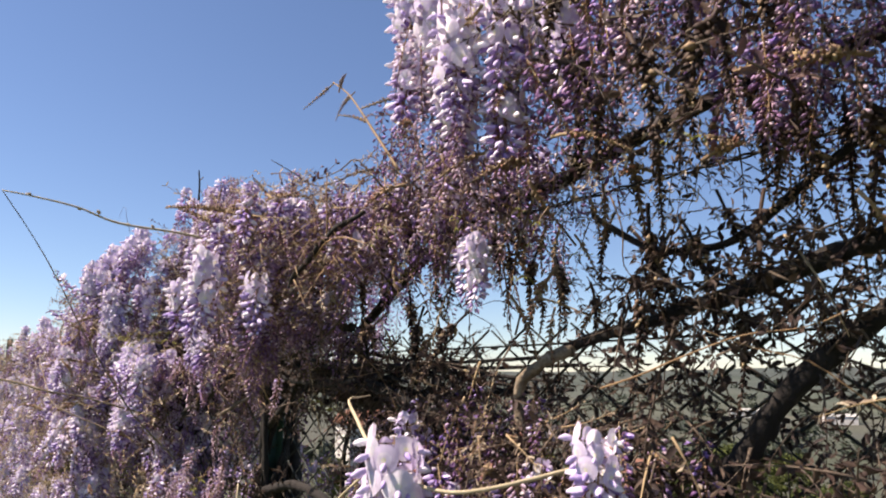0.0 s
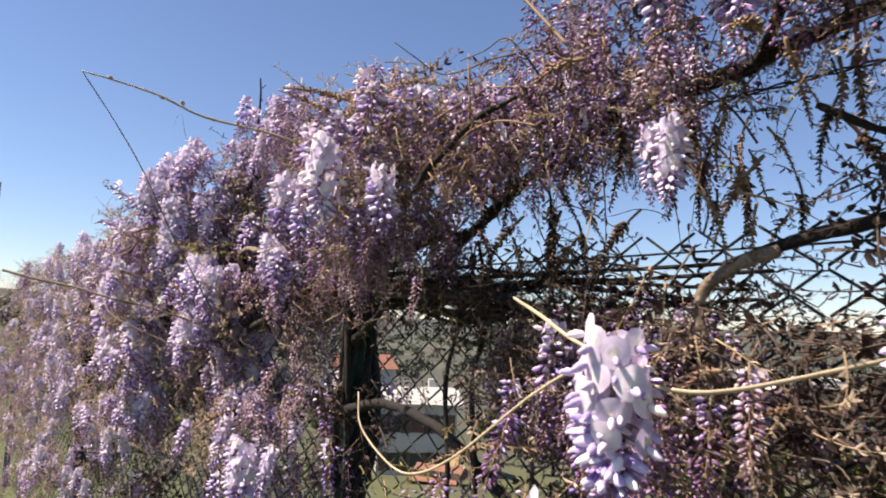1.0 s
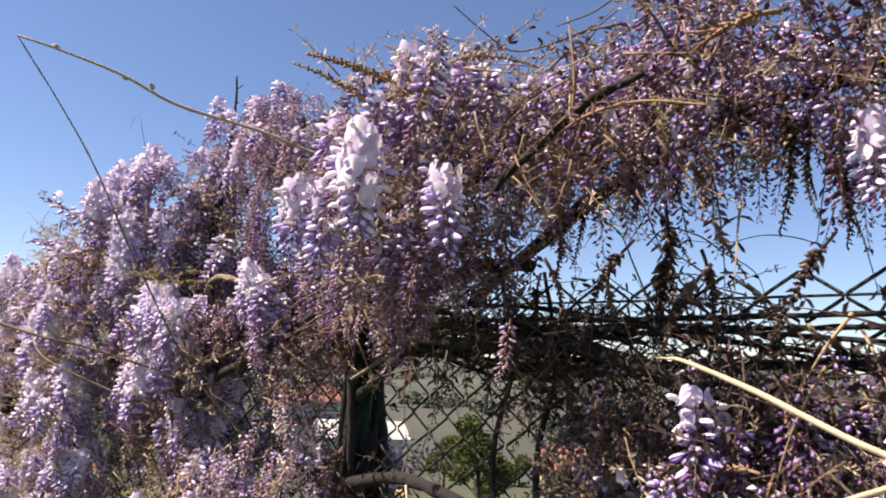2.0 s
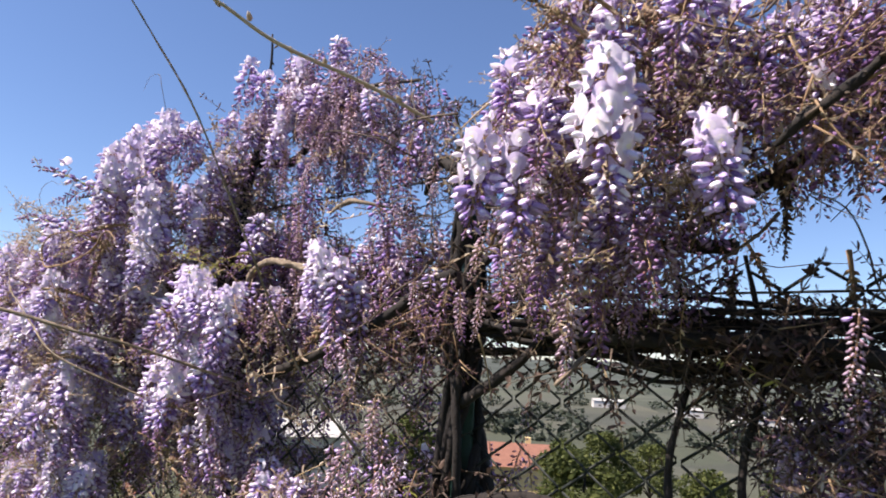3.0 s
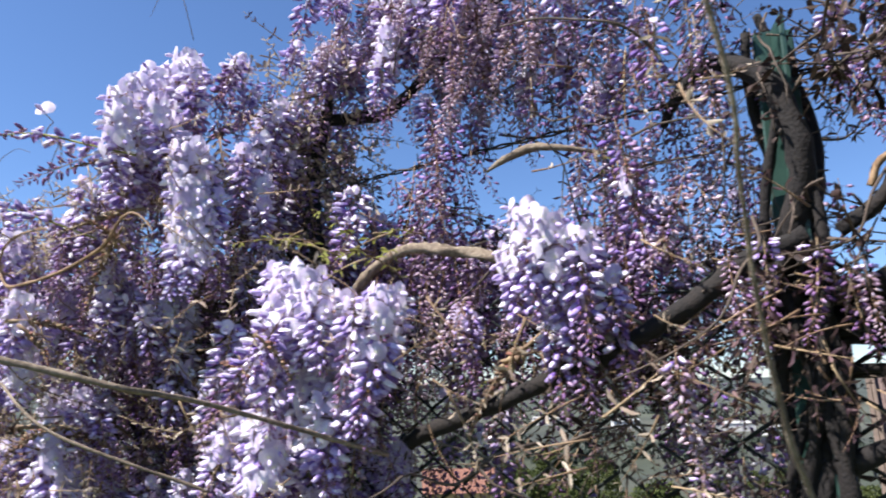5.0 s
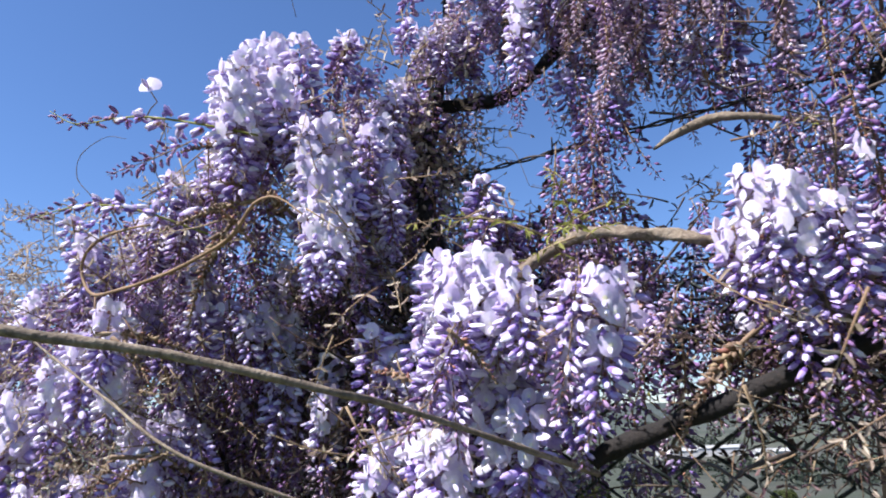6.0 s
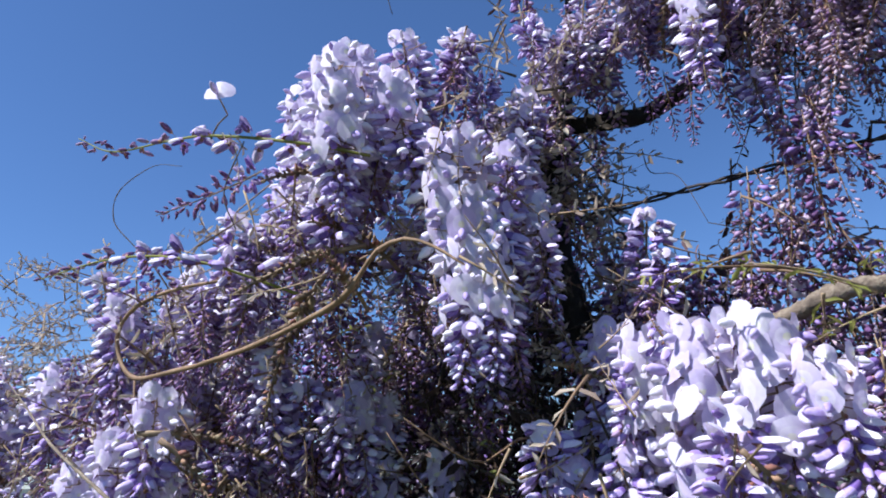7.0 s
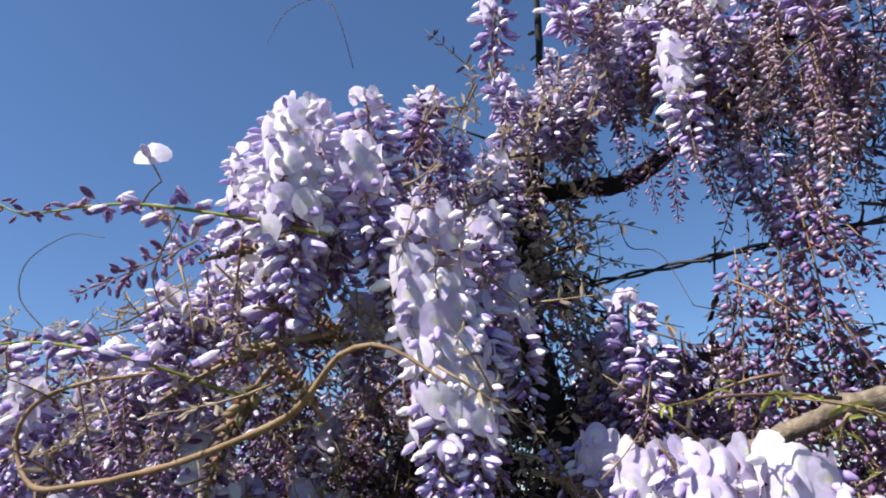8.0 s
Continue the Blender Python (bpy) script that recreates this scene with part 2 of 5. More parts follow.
def smooth_line(pts, step):
    """Points along a smooth curve through pts (3 coordinates and a radius each)."""
    p = [np.array(q, dtype=float) for q in pts]
    p = [2 * p[0] - p[1]] + p + [2 * p[-1] - p[-2]]
    out = []
    for a, b, c, d in zip(p, p[1:], p[2:], p[3:]):
        n = max(2, int(np.linalg.norm((c - b)[:3]) / step))
        for i in range(n):
            t = i / n
            out.append(0.5 * (2 * b + (c - a) * t + (2 * a - 5 * b + 4 * c - d) * t * t + (3 * b - a - 3 * c + d) * t ** 3))
    out.append(p[-2])
    return np.array(out)


def tube_arrays(line, sides=8, knots=0.0, seed=0):
    """Verts and quads of a tube along a line of (x, y, z, radius); knots: how gnarled."""
    pts, rad = line[:, :3], np.maximum(line[:, 3], 0.0003)
    tang = np.gradient(pts, axis=0)
    tang /= np.linalg.norm(tang, axis=1)[:, None] + 1e-9
    up = np.array((0.31, 0.2, 0.93))
    verts, ang = [], np.arange(sides) * 2 * np.pi / sides
    for i, (p, t, r) in enumerate(zip(pts, tang, rad)):
        side = np.cross(t, up)
        if np.linalg.norm(side) < 0.2:
            side = np.cross(t, (1.0, 0, 0))
        side /= np.linalg.norm(side)
        over = np.cross(side, t)
        for a in ang:
            k = 1.0
            if knots:
                q = p * 55 + np.array((math.cos(a), math.sin(a), 0)) * 1.1 + seed * 7.1
                k += knots * noise.noise(Vector(q)) + 0.5 * knots * noise.noise(Vector(q * 2.7))
            verts.append(p + r * k * (math.cos(a) * side + math.sin(a) * over))
    n, faces = len(pts), []
    for i in range(n - 1):
        for j in range(sides):
            k = (j + 1) % sides
            faces.append((i * sides + j, i * sides + k, (i + 1) * sides + k, (i + 1) * sides + j))
    for base in (0, (n - 1) * sides):
        verts.append(pts[0] if base == 0 else pts[-1])
        c = len(verts) - 1
        faces += [(c, base + j, base + (j + 1) % sides, base + (j + 1) % sides) for j in range(0)]
    caps = []
    for j in range(0, sides - 2, 2):
        caps.append((0, j + 1, j + 2, (j + 3) % sides if j + 3 <= sides else 0))
    top = (n - 1) * sides
    return np.array(verts), np.array(faces + [tuple(top + i for i in f) for f in caps] + [tuple(reversed(f)) for f in caps])


# ---- where things are along the fence: s along it, d from it towards the path, h height, in spans of K metres ----
K = 1.3
FOOT = Vector((-0.403, 1.730, 0.0))
ALONG = Vector((-0.6281, 0.7781, 0.0))
OUT = Vector((-0.7781, -0.6281, 0.0))


def at(s, d, h):
    return FOOT + K * s * ALONG + K * d * OUT + Vector((0, 0, 1.5 + K * (h - 1.5)))


TURN_Z = math.atan2(ALONG.y, ALONG.x)

# ---- ground and distance ----
DROP = [(0, 0), (3, 0), (8, -1.2), (20, -4.2), (50, -9.5), (80, -13.5), (200, -23), (500, -31), (1500, -36), (2600, -30), (3600, 10), (4700, 46), (9000, 60)]


def land(x, y):
    """Height of the ground: level at the path, then a hillside down to a valley and hills beyond."""
    away = -(x - FOOT.x) * OUT.x - (y - FOOT.y) * OUT.y
    r = math.hypot(x, y)
    f = min(1.0, max(0.0, (away - 0.5) / max(4.0, 0.35 * r)))
    z = np.interp(r, [p[0] for p in DROP], [p[1] for p in DROP])
    z += min(1.0, r / 400) * 5 * noise.noise(Vector((x * 0.004, y * 0.004, 0)))
    if r > 2200:
        z += min(1.0, (r - 2200) / 1500) * (24 * noise.noise(Vector((x * 0.0007, y * 0.0007, 3))) + 9 * noise.noise(Vector((x * 0.0022, y * 0.0022, 5))))
    return f * z + (1 - f) * (min(0.6, max(0.0, r - 4) * 0.02) + max(0.0, r - 34) * 0.03)


def make_ground():
    rings = [0.0, 0.004] + [0.6 * 1.105 ** i for i in range(90)]
    spokes = 160
    verts, faces = [(0, 0, land(0, 0))], []
    for r in rings[1:]:
        for j in range(spokes):
            a = 2 * math.pi * j / spokes
            x, y = r * math.sin(a), r * math.cos(a)
            verts.append((x, y, land(x, y)))
    for i in range(len(rings) - 2):
        for j in range(spokes):
            k = (j + 1) % spokes
            p, q = 1 + i * spokes, 1 + (i + 1) * spokes
            faces.append((p + j, q + j, q + k, p + k))
    for j in range(spokes):
        faces.append((0, 1 + j, 1 + (j + 1) % spokes, 0))
    f4 = [f for f in faces if f[0] != 0]
    ob = build("ground", verts, f4, [GROUND])
    tagged(ob, "dry grassy hillside falling to fields in the valley", "ground", kind="structure")


make_ground()
BASE = Vector((-0.5, 0.5, 1.5))


def bearing(az, dist):
    """The spot on the ground that lies that many degrees to the right of straight ahead."""
    x, y = BASE.x + dist * math.sin(radians(az)), BASE.y + dist * math.cos(radians(az))
    return Vector((x, y, land(x, y)))


def house(az, dist, w, dep, wall_h, roof_h, turn, wall_mat, label, base=None, roof_mat=None):
    spot = bearing(az, dist)
    if base is not None:
        spot.z = base
    thing = tagged(new("house"), label, "house", "houses on the hillside")
    thing.matrix_basis = Matrix.Translation(spot) @ pose(0, 0, 0, 0, 0, turn)
    low = min(0.0, land(spot.x, spot.y) - spot.z) - 2.5
    body = bmesh.new()
    box(body, -w / 2, w / 2, -dep / 2, dep / 2, low, wall_h)
    wall = part("wall", body, wall_mat, thing)
    over = 0.5
    r = bmesh.new()
    v = [r.verts.new(c) for c in ((-w / 2 - over, -dep / 2 - over, wall_h - 0.15), (w / 2 + over, -dep / 2 - over, wall_h - 0.15), (w / 2 + over, dep / 2 + over, wall_h - 0.15), (-w / 2 - over, dep / 2 + over, wall_h - 0.15), (-w / 2 - over, 0, wall_h + roof_h), (w / 2 + over, 0, wall_h + roof_h))]
    for f in ((0, 1, 5, 4), (2, 3, 4, 5), (0, 4, 3), (1, 2, 5), (0, 3, 2, 1)):
        r.faces.new([v[i] for i in f])
    roof = part("roof", r, roof_mat or ROOF, thing, "pale sheet roof" if roof_mat else "terracotta tiled gable roof")
    c = bmesh.new()
    box(c, w * 0.2, w * 0.2 + 0.6, 0.4, 1.0, wall_h + roof_h * 0.4, wall_h + roof_h + 0.6)
    part("chimney", c, wall_mat, roof)
    for i in range(3):
        x = (i - 1) * w * 0.3
        for level in range(max(1, int(wall_h // 2.8))):
            z = 0.9 + level * 2.8
            g = bmesh.new()
            box(g, x - 0.5, x + 0.5, -dep / 2 - 0.03, -dep / 2 + 0.1, z, z + 1.3)
            win = part("window", g, GLASS, thing)
            for sgn in (-1, 1):
                sh = bmesh.new()
                box(sh, x + sgn * 0.78 - 0.26, x + sgn * 0.78 + 0.26, -dep / 2 - 0.07, -dep / 2 - 0.01, z - 0.05, z + 1.35)
                part("shutter", sh, SHUTTER, win)
    return thing


house(15.4, 80, 7.4, 8, 5.0, 1.9, -12, OCHRE, "ochre plastered house with a terracotta gable roof", base=-14.2)
house(-2.0, 56, 6.0, 7, 6.0, 0.8, 8, WHITEWALL, "white plastered house on the slope below the fence", base=-10.4, roof_mat=CONCRETE)
house(-6.5, 125, 9, 9, 5.0, 2.2, 25, WHITEWALL, "pale house with a faded red tiled roof", base=-11.5)
house(0.5, 44, 2.2, 2.4, 1.8, 0.6, -20, OCHRE, "small shed with a red clay roof", base=-9.7)
for az, dist, w in ((33.5, 520, 26), (36.5, 540, 34), (40.2, 500, 22), (29.0, 560, 20), (23.0, 600, 26)):
    house(az, dist, w, 12, 5.5, 1.5, az * -0.6, WHITEWALL, "long pale farm shed on the valley floor", roof_mat=CONCRETE)


def tiled_house(ridge, turn, wide, deep, pitch):
    """A near house whose barrel-tiled roof slopes down towards the path; ridge: the end of the ridge."""
    thing = tagged(new("house"), "house with a faded pink clay barrel-tile roof below the fence", "house", "houses on the hillside")
    thing.matrix_basis = Matrix.Translation((ridge[0], ridge[1], 0)) @ pose(0, 0, 0, 0, 0, turn)
    top, fall = ridge[2], math.tan(radians(pitch))
    b = bmesh.new()
    box(b, 0.25, wide - 0.25, -deep + 0.4, deep - 0.4, -5.0, top - deep * fall + 0.1)
    part("wall", b, WHITEWALL, thing)
    b = bmesh.new()
    rows = [(-deep, top - deep * fall), (0.0, top), (deep, top - deep * fall)]
    ring = [[b.verts.new((x, y, z - drop)) for y, z in rows for drop in (0.06, 0.16)] for x in (0.0, wide)]
    for k in (0, 2):
        for a in (0, 1):
            b.faces.new([ring[0][k + a], ring[1][k + a], ring[1][k + 2 + a], ring[0][k + 2 + a]])
    for side in ring:
        b.faces.new([side[0], side[1], side[3], side[5], side[4], side[2]])
    for k in (0, 4):
        b.faces.new([ring[0][k], ring[0][k + 1], ring[1][k + 1], ring[1][k]])
    roof = part("roof", b, BARREL, thing, "faded clay barrel-tile roof")
    across, along, n = 0.235, 0.34, 8
    verts, faces = [], []
    for i, (y, lift, r) in enumerate(((0.02, 0.030, 0.088), (-along - 0.05, 0.055, 0.104))):
        for k in range(n + 1):
            a = math.pi * k / n
            verts.append((-r * math.cos(a), y, lift + 0.75 * r * math.sin(a)))
        for k in range(n + 1):
            a = math.pi * k / n
            verts.append((-(r - 0.014) * math.cos(a), y, lift + 0.75 * (r - 0.014) * math.sin(a)))
    m = n + 1
    for k in range(n):
        faces += [(k, k + 1, 2 * m + k + 1, 2 * m + k), (2 * m + k, 2 * m + k + 1, 3 * m + k + 1, 3 * m + k)]
    mesh = None
    lean = math.atan(fall)
    for i in range(int(deep / math.cos(lean) / along)):
        for k in range(int(wide / across) - 1):
            m4 = Matrix.Translation((0.25 + k * across + random.uniform(-0.008, 0.008), 0, top - 0.05)) @ Matrix.Rotation(lean, 4, "X") @ Matrix.Translation((0, -i * along, random.uniform(0, 0.008))) @ pose(0, 0, 0, 0, 0, random.uniform(-2, 2))
            if mesh is None:
                first = build("roof_tile", verts, faces, [BARREL], parent=roof)
                mesh = first.data
                first.matrix_basis = m4
            else:
                share("roof_tile", mesh, m4, roof)
    # the second, dark strip stands in for the shaded side of the verge
    for name, x0, x1, mat in (("verge_board", -0.03, 0.03, SHUTTER), ("verge_shade_strip", 0.033, 0.085, SHUTTER)):
        b = bmesh.new()
        box(b, x0, x1, -deep / math.cos(lean) - 0.1, 0.05, -0.14, 0.06, 0.01)
        part(name, b, mat, roof).matrix_basis = Matrix.Translation((0, 0, top)) @ Matrix.Rotation(lean, 4, "X")
    return thing


tiled_house((7.76, 9.55, 1.60), -45.6, 3.6, 5.0, 22)


def leaf_cloud(rng, centres, radii, n, size, flat=0.75):
    """Verts and quads of n small leaves on lumpy clumps."""
    verts, faces = [], []
    for i in range(n):
        j = rng.randrange(len(centres))
        v = Vector((rng.gauss(0, 1), rng.gauss(0, 1), rng.gauss(0, 1))).normalized()
        r = radii[j] * (0.62 + 0.42 * rng.random())
        p = Vector(centres[j]) + Vector((v.x * r, v.y * r, v.z * r * flat))
        a = Vector((rng.gauss(0, 1), rng.gauss(0, 1), rng.gauss(0, 0.6))).normalized()
        b = a.cross(v + Vector((rng.gauss(0, 0.5), rng.gauss(0, 0.5), rng.gauss(0, 0.5)))).normalized()
        s = size * (0.6 + 0.8 * rng.random())
        k = len(verts)
        verts += [p - a * s, p - b * s * 0.5, p + a * s, p + b * s * 0.5]
        faces.append((k, k + 1, k + 2, k + 3))
    return verts, faces


def make_tree(seed, height, spread):
    rng = random.Random(seed)
    thing = tagged(new("tree"), "bright green leafy tree on the slope below", "tree", "trees on the hillside")
    top = height * 0.45
    verts, quads = tube_arrays(smooth_line([(0, 0, -0.6, 0.16), (0.05, 0.02, top * 0.5, 0.13), (-0.05, 0.08, top, 0.09), (0.02, 0, height * 0.8, 0.03)], 0.3), 7, 0.25, seed)
    build("trunk", verts, quads, [BARK], parent=thing)
    centres, radii = [], []
    for i in range(11):
        a, q = rng.uniform(0, 6.28), rng.random()
        c = (math.cos(a) * spread * 0.6 * (1 - 0.4 * q), math.sin(a) * spread * 0.6 * (1 - 0.4 * q), height * (0.42 + 0.48 * q))
        centres.append(c)
        radii.append(spread * rng.uniform(0.28, 0.5))
        if i % 2:
            v, f = tube_arrays(smooth_line([(0, 0, top * 0.8, 0.06), (c[0] * 0.5, c[1] * 0.5, (top + c[2]) / 2, 0.04), (*c, 0.015)], 0.3), 5)
            build("limb", v, f, [BARK], parent=thing)
    v, f = leaf_cloud(rng, centres, radii, 5200, 0.055 * spread)
    build("crown", v, f, [TREELEAF], parent=thing, smooth=False)
    return thing


TREES = [make_tree(3, 5.0, 1.9), make_tree(8, 6.5, 2.2), make_tree(21, 4.0, 2.2)]
first_spots = [(19.5, 38), (23.0, 46), (9.5, 60)]
for tree, (az, dist) in zip(TREES, first_spots):
    tree.matrix_basis = Matrix.Translation(bearing(az, dist))
trng = random.Random(5)
for az, dist in ((21, 30), (26, 55), (30, 62), (11, 95), (5, 70), (20, 105), (35, 90), (40, 75), (-9, 80), (-14, 60), (38, 130), (24, 130), (8, 40), (44, 60), (31, 35)):
    p = bearing(az, dist)
    copy_thing(TREES[trng.randrange(3)], Matrix.Translation(p) @ pose(0, 0, 0, 0, 0, trng.uniform(0, 360)))


def far_woods():
    rng = random.Random(11)
    centres, radii = [], []
    for i in range(900):
        az, dist = rng.uniform(-40, 75), 150 * 25 ** rng.random()
        p = bearing(az, dist)
        if noise.noise(Vector((p.x * 0.006, p.y * 0.006, 1))) + 0.25 * (dist > 2300) < -0.02:
            continue
        centres.append((p.x, p.y, p.z + 2))
        radii.append(rng.uniform(3, 6) * (1 + dist / 1200))
    verts, faces = [], []
    for c, r in zip(centres, radii):
        v, f = leaf_cloud(rng, [c], [r], 110, r * 0.2)
        k = len(verts)
        verts += v
        faces += [tuple(k + i for i in q) for q in f]
    ob = build("far_woods", verts, faces, [WOODLEAF], smooth=False)
    tagged(ob, "dark scattered woods across the valley", "trees", kind="stuff")


far_woods()

# ---- fence ----


def wire_run(pts, r, sides=5):
    return tube_arrays(np.array([(*p, r) for p in pts]), sides)


def make_fence():
    fence = tagged(new("chain_link_fence"), "dark green chain-link fence with posts and barbed wire", "fence")
    fence.matrix_basis = Matrix.Translation(FOOT) @ Matrix.Rotation(TURN_Z, 4, "Z")
    top, low, cell, high = 1.5 + K * 0.092, 0.06, K * 0.0642, K * 0.0455
    # one zigzag wire of the mesh, shared by all
    pts, n = [], int((top - low) / high) * 2
    for i in range(n + 1):
        z = top - i * high / 2
        pts.append((cell / 2 * (i % 2) * 1.04, 0.0018 * (1 if i % 4 in (1, 2) else -1), z))
    dense = []
    for a, b in zip(pts, pts[1:]):
        a, b = np.array(a), np.array(b)
        dense += [a + (b - a) * 0.08, a + (b - a) * 0.92]
    v, f = wire_run(dense, 0.0021, 4)
    first = build("mesh_wire", v, f, [WIRE], parent=fence)
    right = first.data.copy()
    right.transform(Matrix.Diagonal((-1, 1, 1, 1)))
    right.flip_normals()
    count = 104
    for i in range(count):
        x = -2.6 + cell * (i // 2)
        m = Matrix.Translation((x + (cell if i % 2 else 0), 0.0, random.uniform(-0.002, 0.002)))
        if i == 0:
            first.matrix_basis = m
        else:
            share("mesh_wire", right if i % 2 else first.data, m, fence)
    for z, name, r in ((1.5 + K * 0.072, "top_wire", 0.0017), (0.75, "tension_wire", 0.0017)):
        line = [(x, 0.004 + 0.002 * math.sin(x * 3), z + 0.004 * math.sin(x * 2.1)) for x in np.linspace(-3.2, 9.5, 90)]
        v, f = wire_run(line, r)
        build(name, v, f, [WIRE], parent=fence)
    # far run of mesh, too far to tell its wires apart
    verts, faces = [], []
    for i in range(int(3.2 / cell) * 2):
        v, f = wire_run(dense, 0.0021, 3)
        v[:, 0] *= -1 if i % 2 else 1
        v[:, 0] += -2.6 + cell * 52 + cell * (i // 2) + (cell if i % 2 else 0)
        faces += (f + len(verts)).tolist()
        verts += v.tolist()
    tagged(build("mesh_run", verts, faces, [WIRE], parent=fence), kind="stuff")
    # barbed wire: two strands twisted, with barbs
    z = 1.5 + K * 0.232
    for phase in (0, math.pi):
        line = [(x, 0.0022 * math.cos(x * 90 + phase), z + 0.0022 * math.sin(x * 90 + phase) + 0.006 * math.sin(x * 1.7)) for x in np.arange(-3.2, 6.0, 0.012)]
        v, f = wire_run(line, 0.0015, 4)
        build("barbed_wire", v, f, [RUST], parent=fence)
    barb = [np.array([(-0.004, 0.012, 0.014, 0.0011), (-0.001, 0.003, 0.004, 0.0012), (0.002, -0.004, 0.0, 0.0012), (0.004, -0.006, -0.014, 0.001)]), np.array([(0.004, 0.012, -0.013, 0.0011), (0.001, 0.004, -0.003, 0.0012), (-0.002, -0.004, 0.002, 0.0012), (-0.006, -0.012, 0.014, 0.001)])]
    vs, fs = [], []
    for b in barb:
        v, f = tube_arrays(b, 4)
        fs += (f + len(vs)).tolist()
        vs += v.tolist()
    bm0 = build("barb", vs, fs, [RUST], parent=fence)
    bm0.matrix_basis = Matrix.Translation((-3.1, 0, z))
    for i in range(1, 60):
        x = -3.1 + i * 0.115
        share("barb", bm0.data, Matrix.Translation((x, 0, z + 0.006 * math.sin(x * 1.7))) @ pose(0, 0, 0, i * 47, 0, 0), fence)
    # T-section steel posts
    for i, x in enumerate((-2.6, 0.0, 2.6, 5.2, 7.8)):
        b = bmesh.new()
        box(b, -0.019, 0.019, -0.002, 0.003, -0.3, 1.5 + K * 0.270, 0.0012)
        box(b, -0.0025, 0.0025, 0.003, 0.036, -0.3, 1.5 + K * 0.270, 0.0008)
        p = part("post", b, POSTGREEN, fence, "green painted steel post")
        p.matrix_basis = Matrix.Translation((x, 0.004, 0)) @ pose(0, 0, 0, 0, 0, 24)
        for zz in (0.75, 1.5 + K * 0.072, 1.5 + K * 0.232):
            t = [(x + 0.026 * math.cos(a), 0.008 + 0.022 * math.sin(a), zz + 0.002 * a) for a in np.linspace(0, 6.6, 14)]
            v, f = wire_run(t, 0.0012, 4)
            build("tie_wire", v, f, [RUST], parent=p).matrix_basis = p.matrix_basis.inverted()
    return fence


make_fence()


def concrete_post(s, d, top, r):
    b = bmesh.new()
    box(b, -r, r, -r, r, -0.4, top, r * 0.25)
    me = bpy.data.meshes.new("concrete_post")
    b.to_mesh(me)
    b.free()
    me.materials.append(CONCRETE)
    ob = new("concrete_post", me)
    p = at(s, d, 0)
    ob.matrix_basis = Matrix.Translation((p.x, p.y, land(p.x, p.y))) @ Matrix.Rotation(TURN_Z, 4, "Z")
    tagged(ob, "plain grey concrete post beyond the vine", "post")


concrete_post(7.0, 0.0, 2.95, 0.075)

# ---- wisteria: flower templates ----


def disc(rings, sides, r, shape):
    v, f = [shape(0, 0)], []
    for i in range(1, rings + 1):
        for j in range(sides):
            a = 2 * math.pi * j / sides
            q = r * (i / rings) ** 1.5
            v.append(shape(q * math.cos(a), q * math.sin(a)))
    for j in range(sides):
        f.append((0, 1 + j, 1 + (j + 1) % sides))
    for i in range(rings - 1):
        p, q = 1 + i * sides, 1 + (i + 1) * sides
        for j in range(sides):
            k = (j + 1) % sides
            f += [(p + j, q + j, q + k), (p + j, q + k, p + k)]
    return np.array(v), np.array(f)


def pod(profile, sides, sag=0.0, flat=0.8):
    """A closed slim form along +x: profile rows of (x, radius)."""
    v, f = [], []
    n = len(profile)
    x_end = profile[-1][0]
    for x, r in profile[1:-1]:
        for j in range(sides):
            a = 2 * math.pi * j / sides
            v.append((x, r * flat * math.cos(a), r * math.sin(a) - sag * (x / x_end) ** 2))
    v += [(profile[0][0], 0, 0), (x_end, 0, -sag)]
    a, b, m = len(v) - 2, len(v) - 1, n - 2
    for j in range(sides):
        k = (j + 1) % sides
        f += [(a, k, j), (b, (m - 1) * sides + j, (m - 1) * sides + k)]
        for i in range(m - 1):
            f += [(i * sides + j, i * sides + k, (i + 1) * sides + k), (i * sides + j, (i + 1) * sides + k, (i + 1) * sides + j)]
    return np.array(v, dtype=float), np.array(f)


def join(*pieces):
    vs, fs, ms, n = [], [], [], 0
    for v, f, m in pieces:
        vs.append(v)
        fs.append(f + n)
        ms.append(np.full(len(f), m) if np.isscalar(m) else m)
        n += len(v)
    return np.concatenate(vs), np.concatenate(fs), np.concatenate(ms)


FLOWER_MATS = [BANNER, WING, BUD, CALYX, STALK, SPOT, PALE, VIOLET, YOUNG]


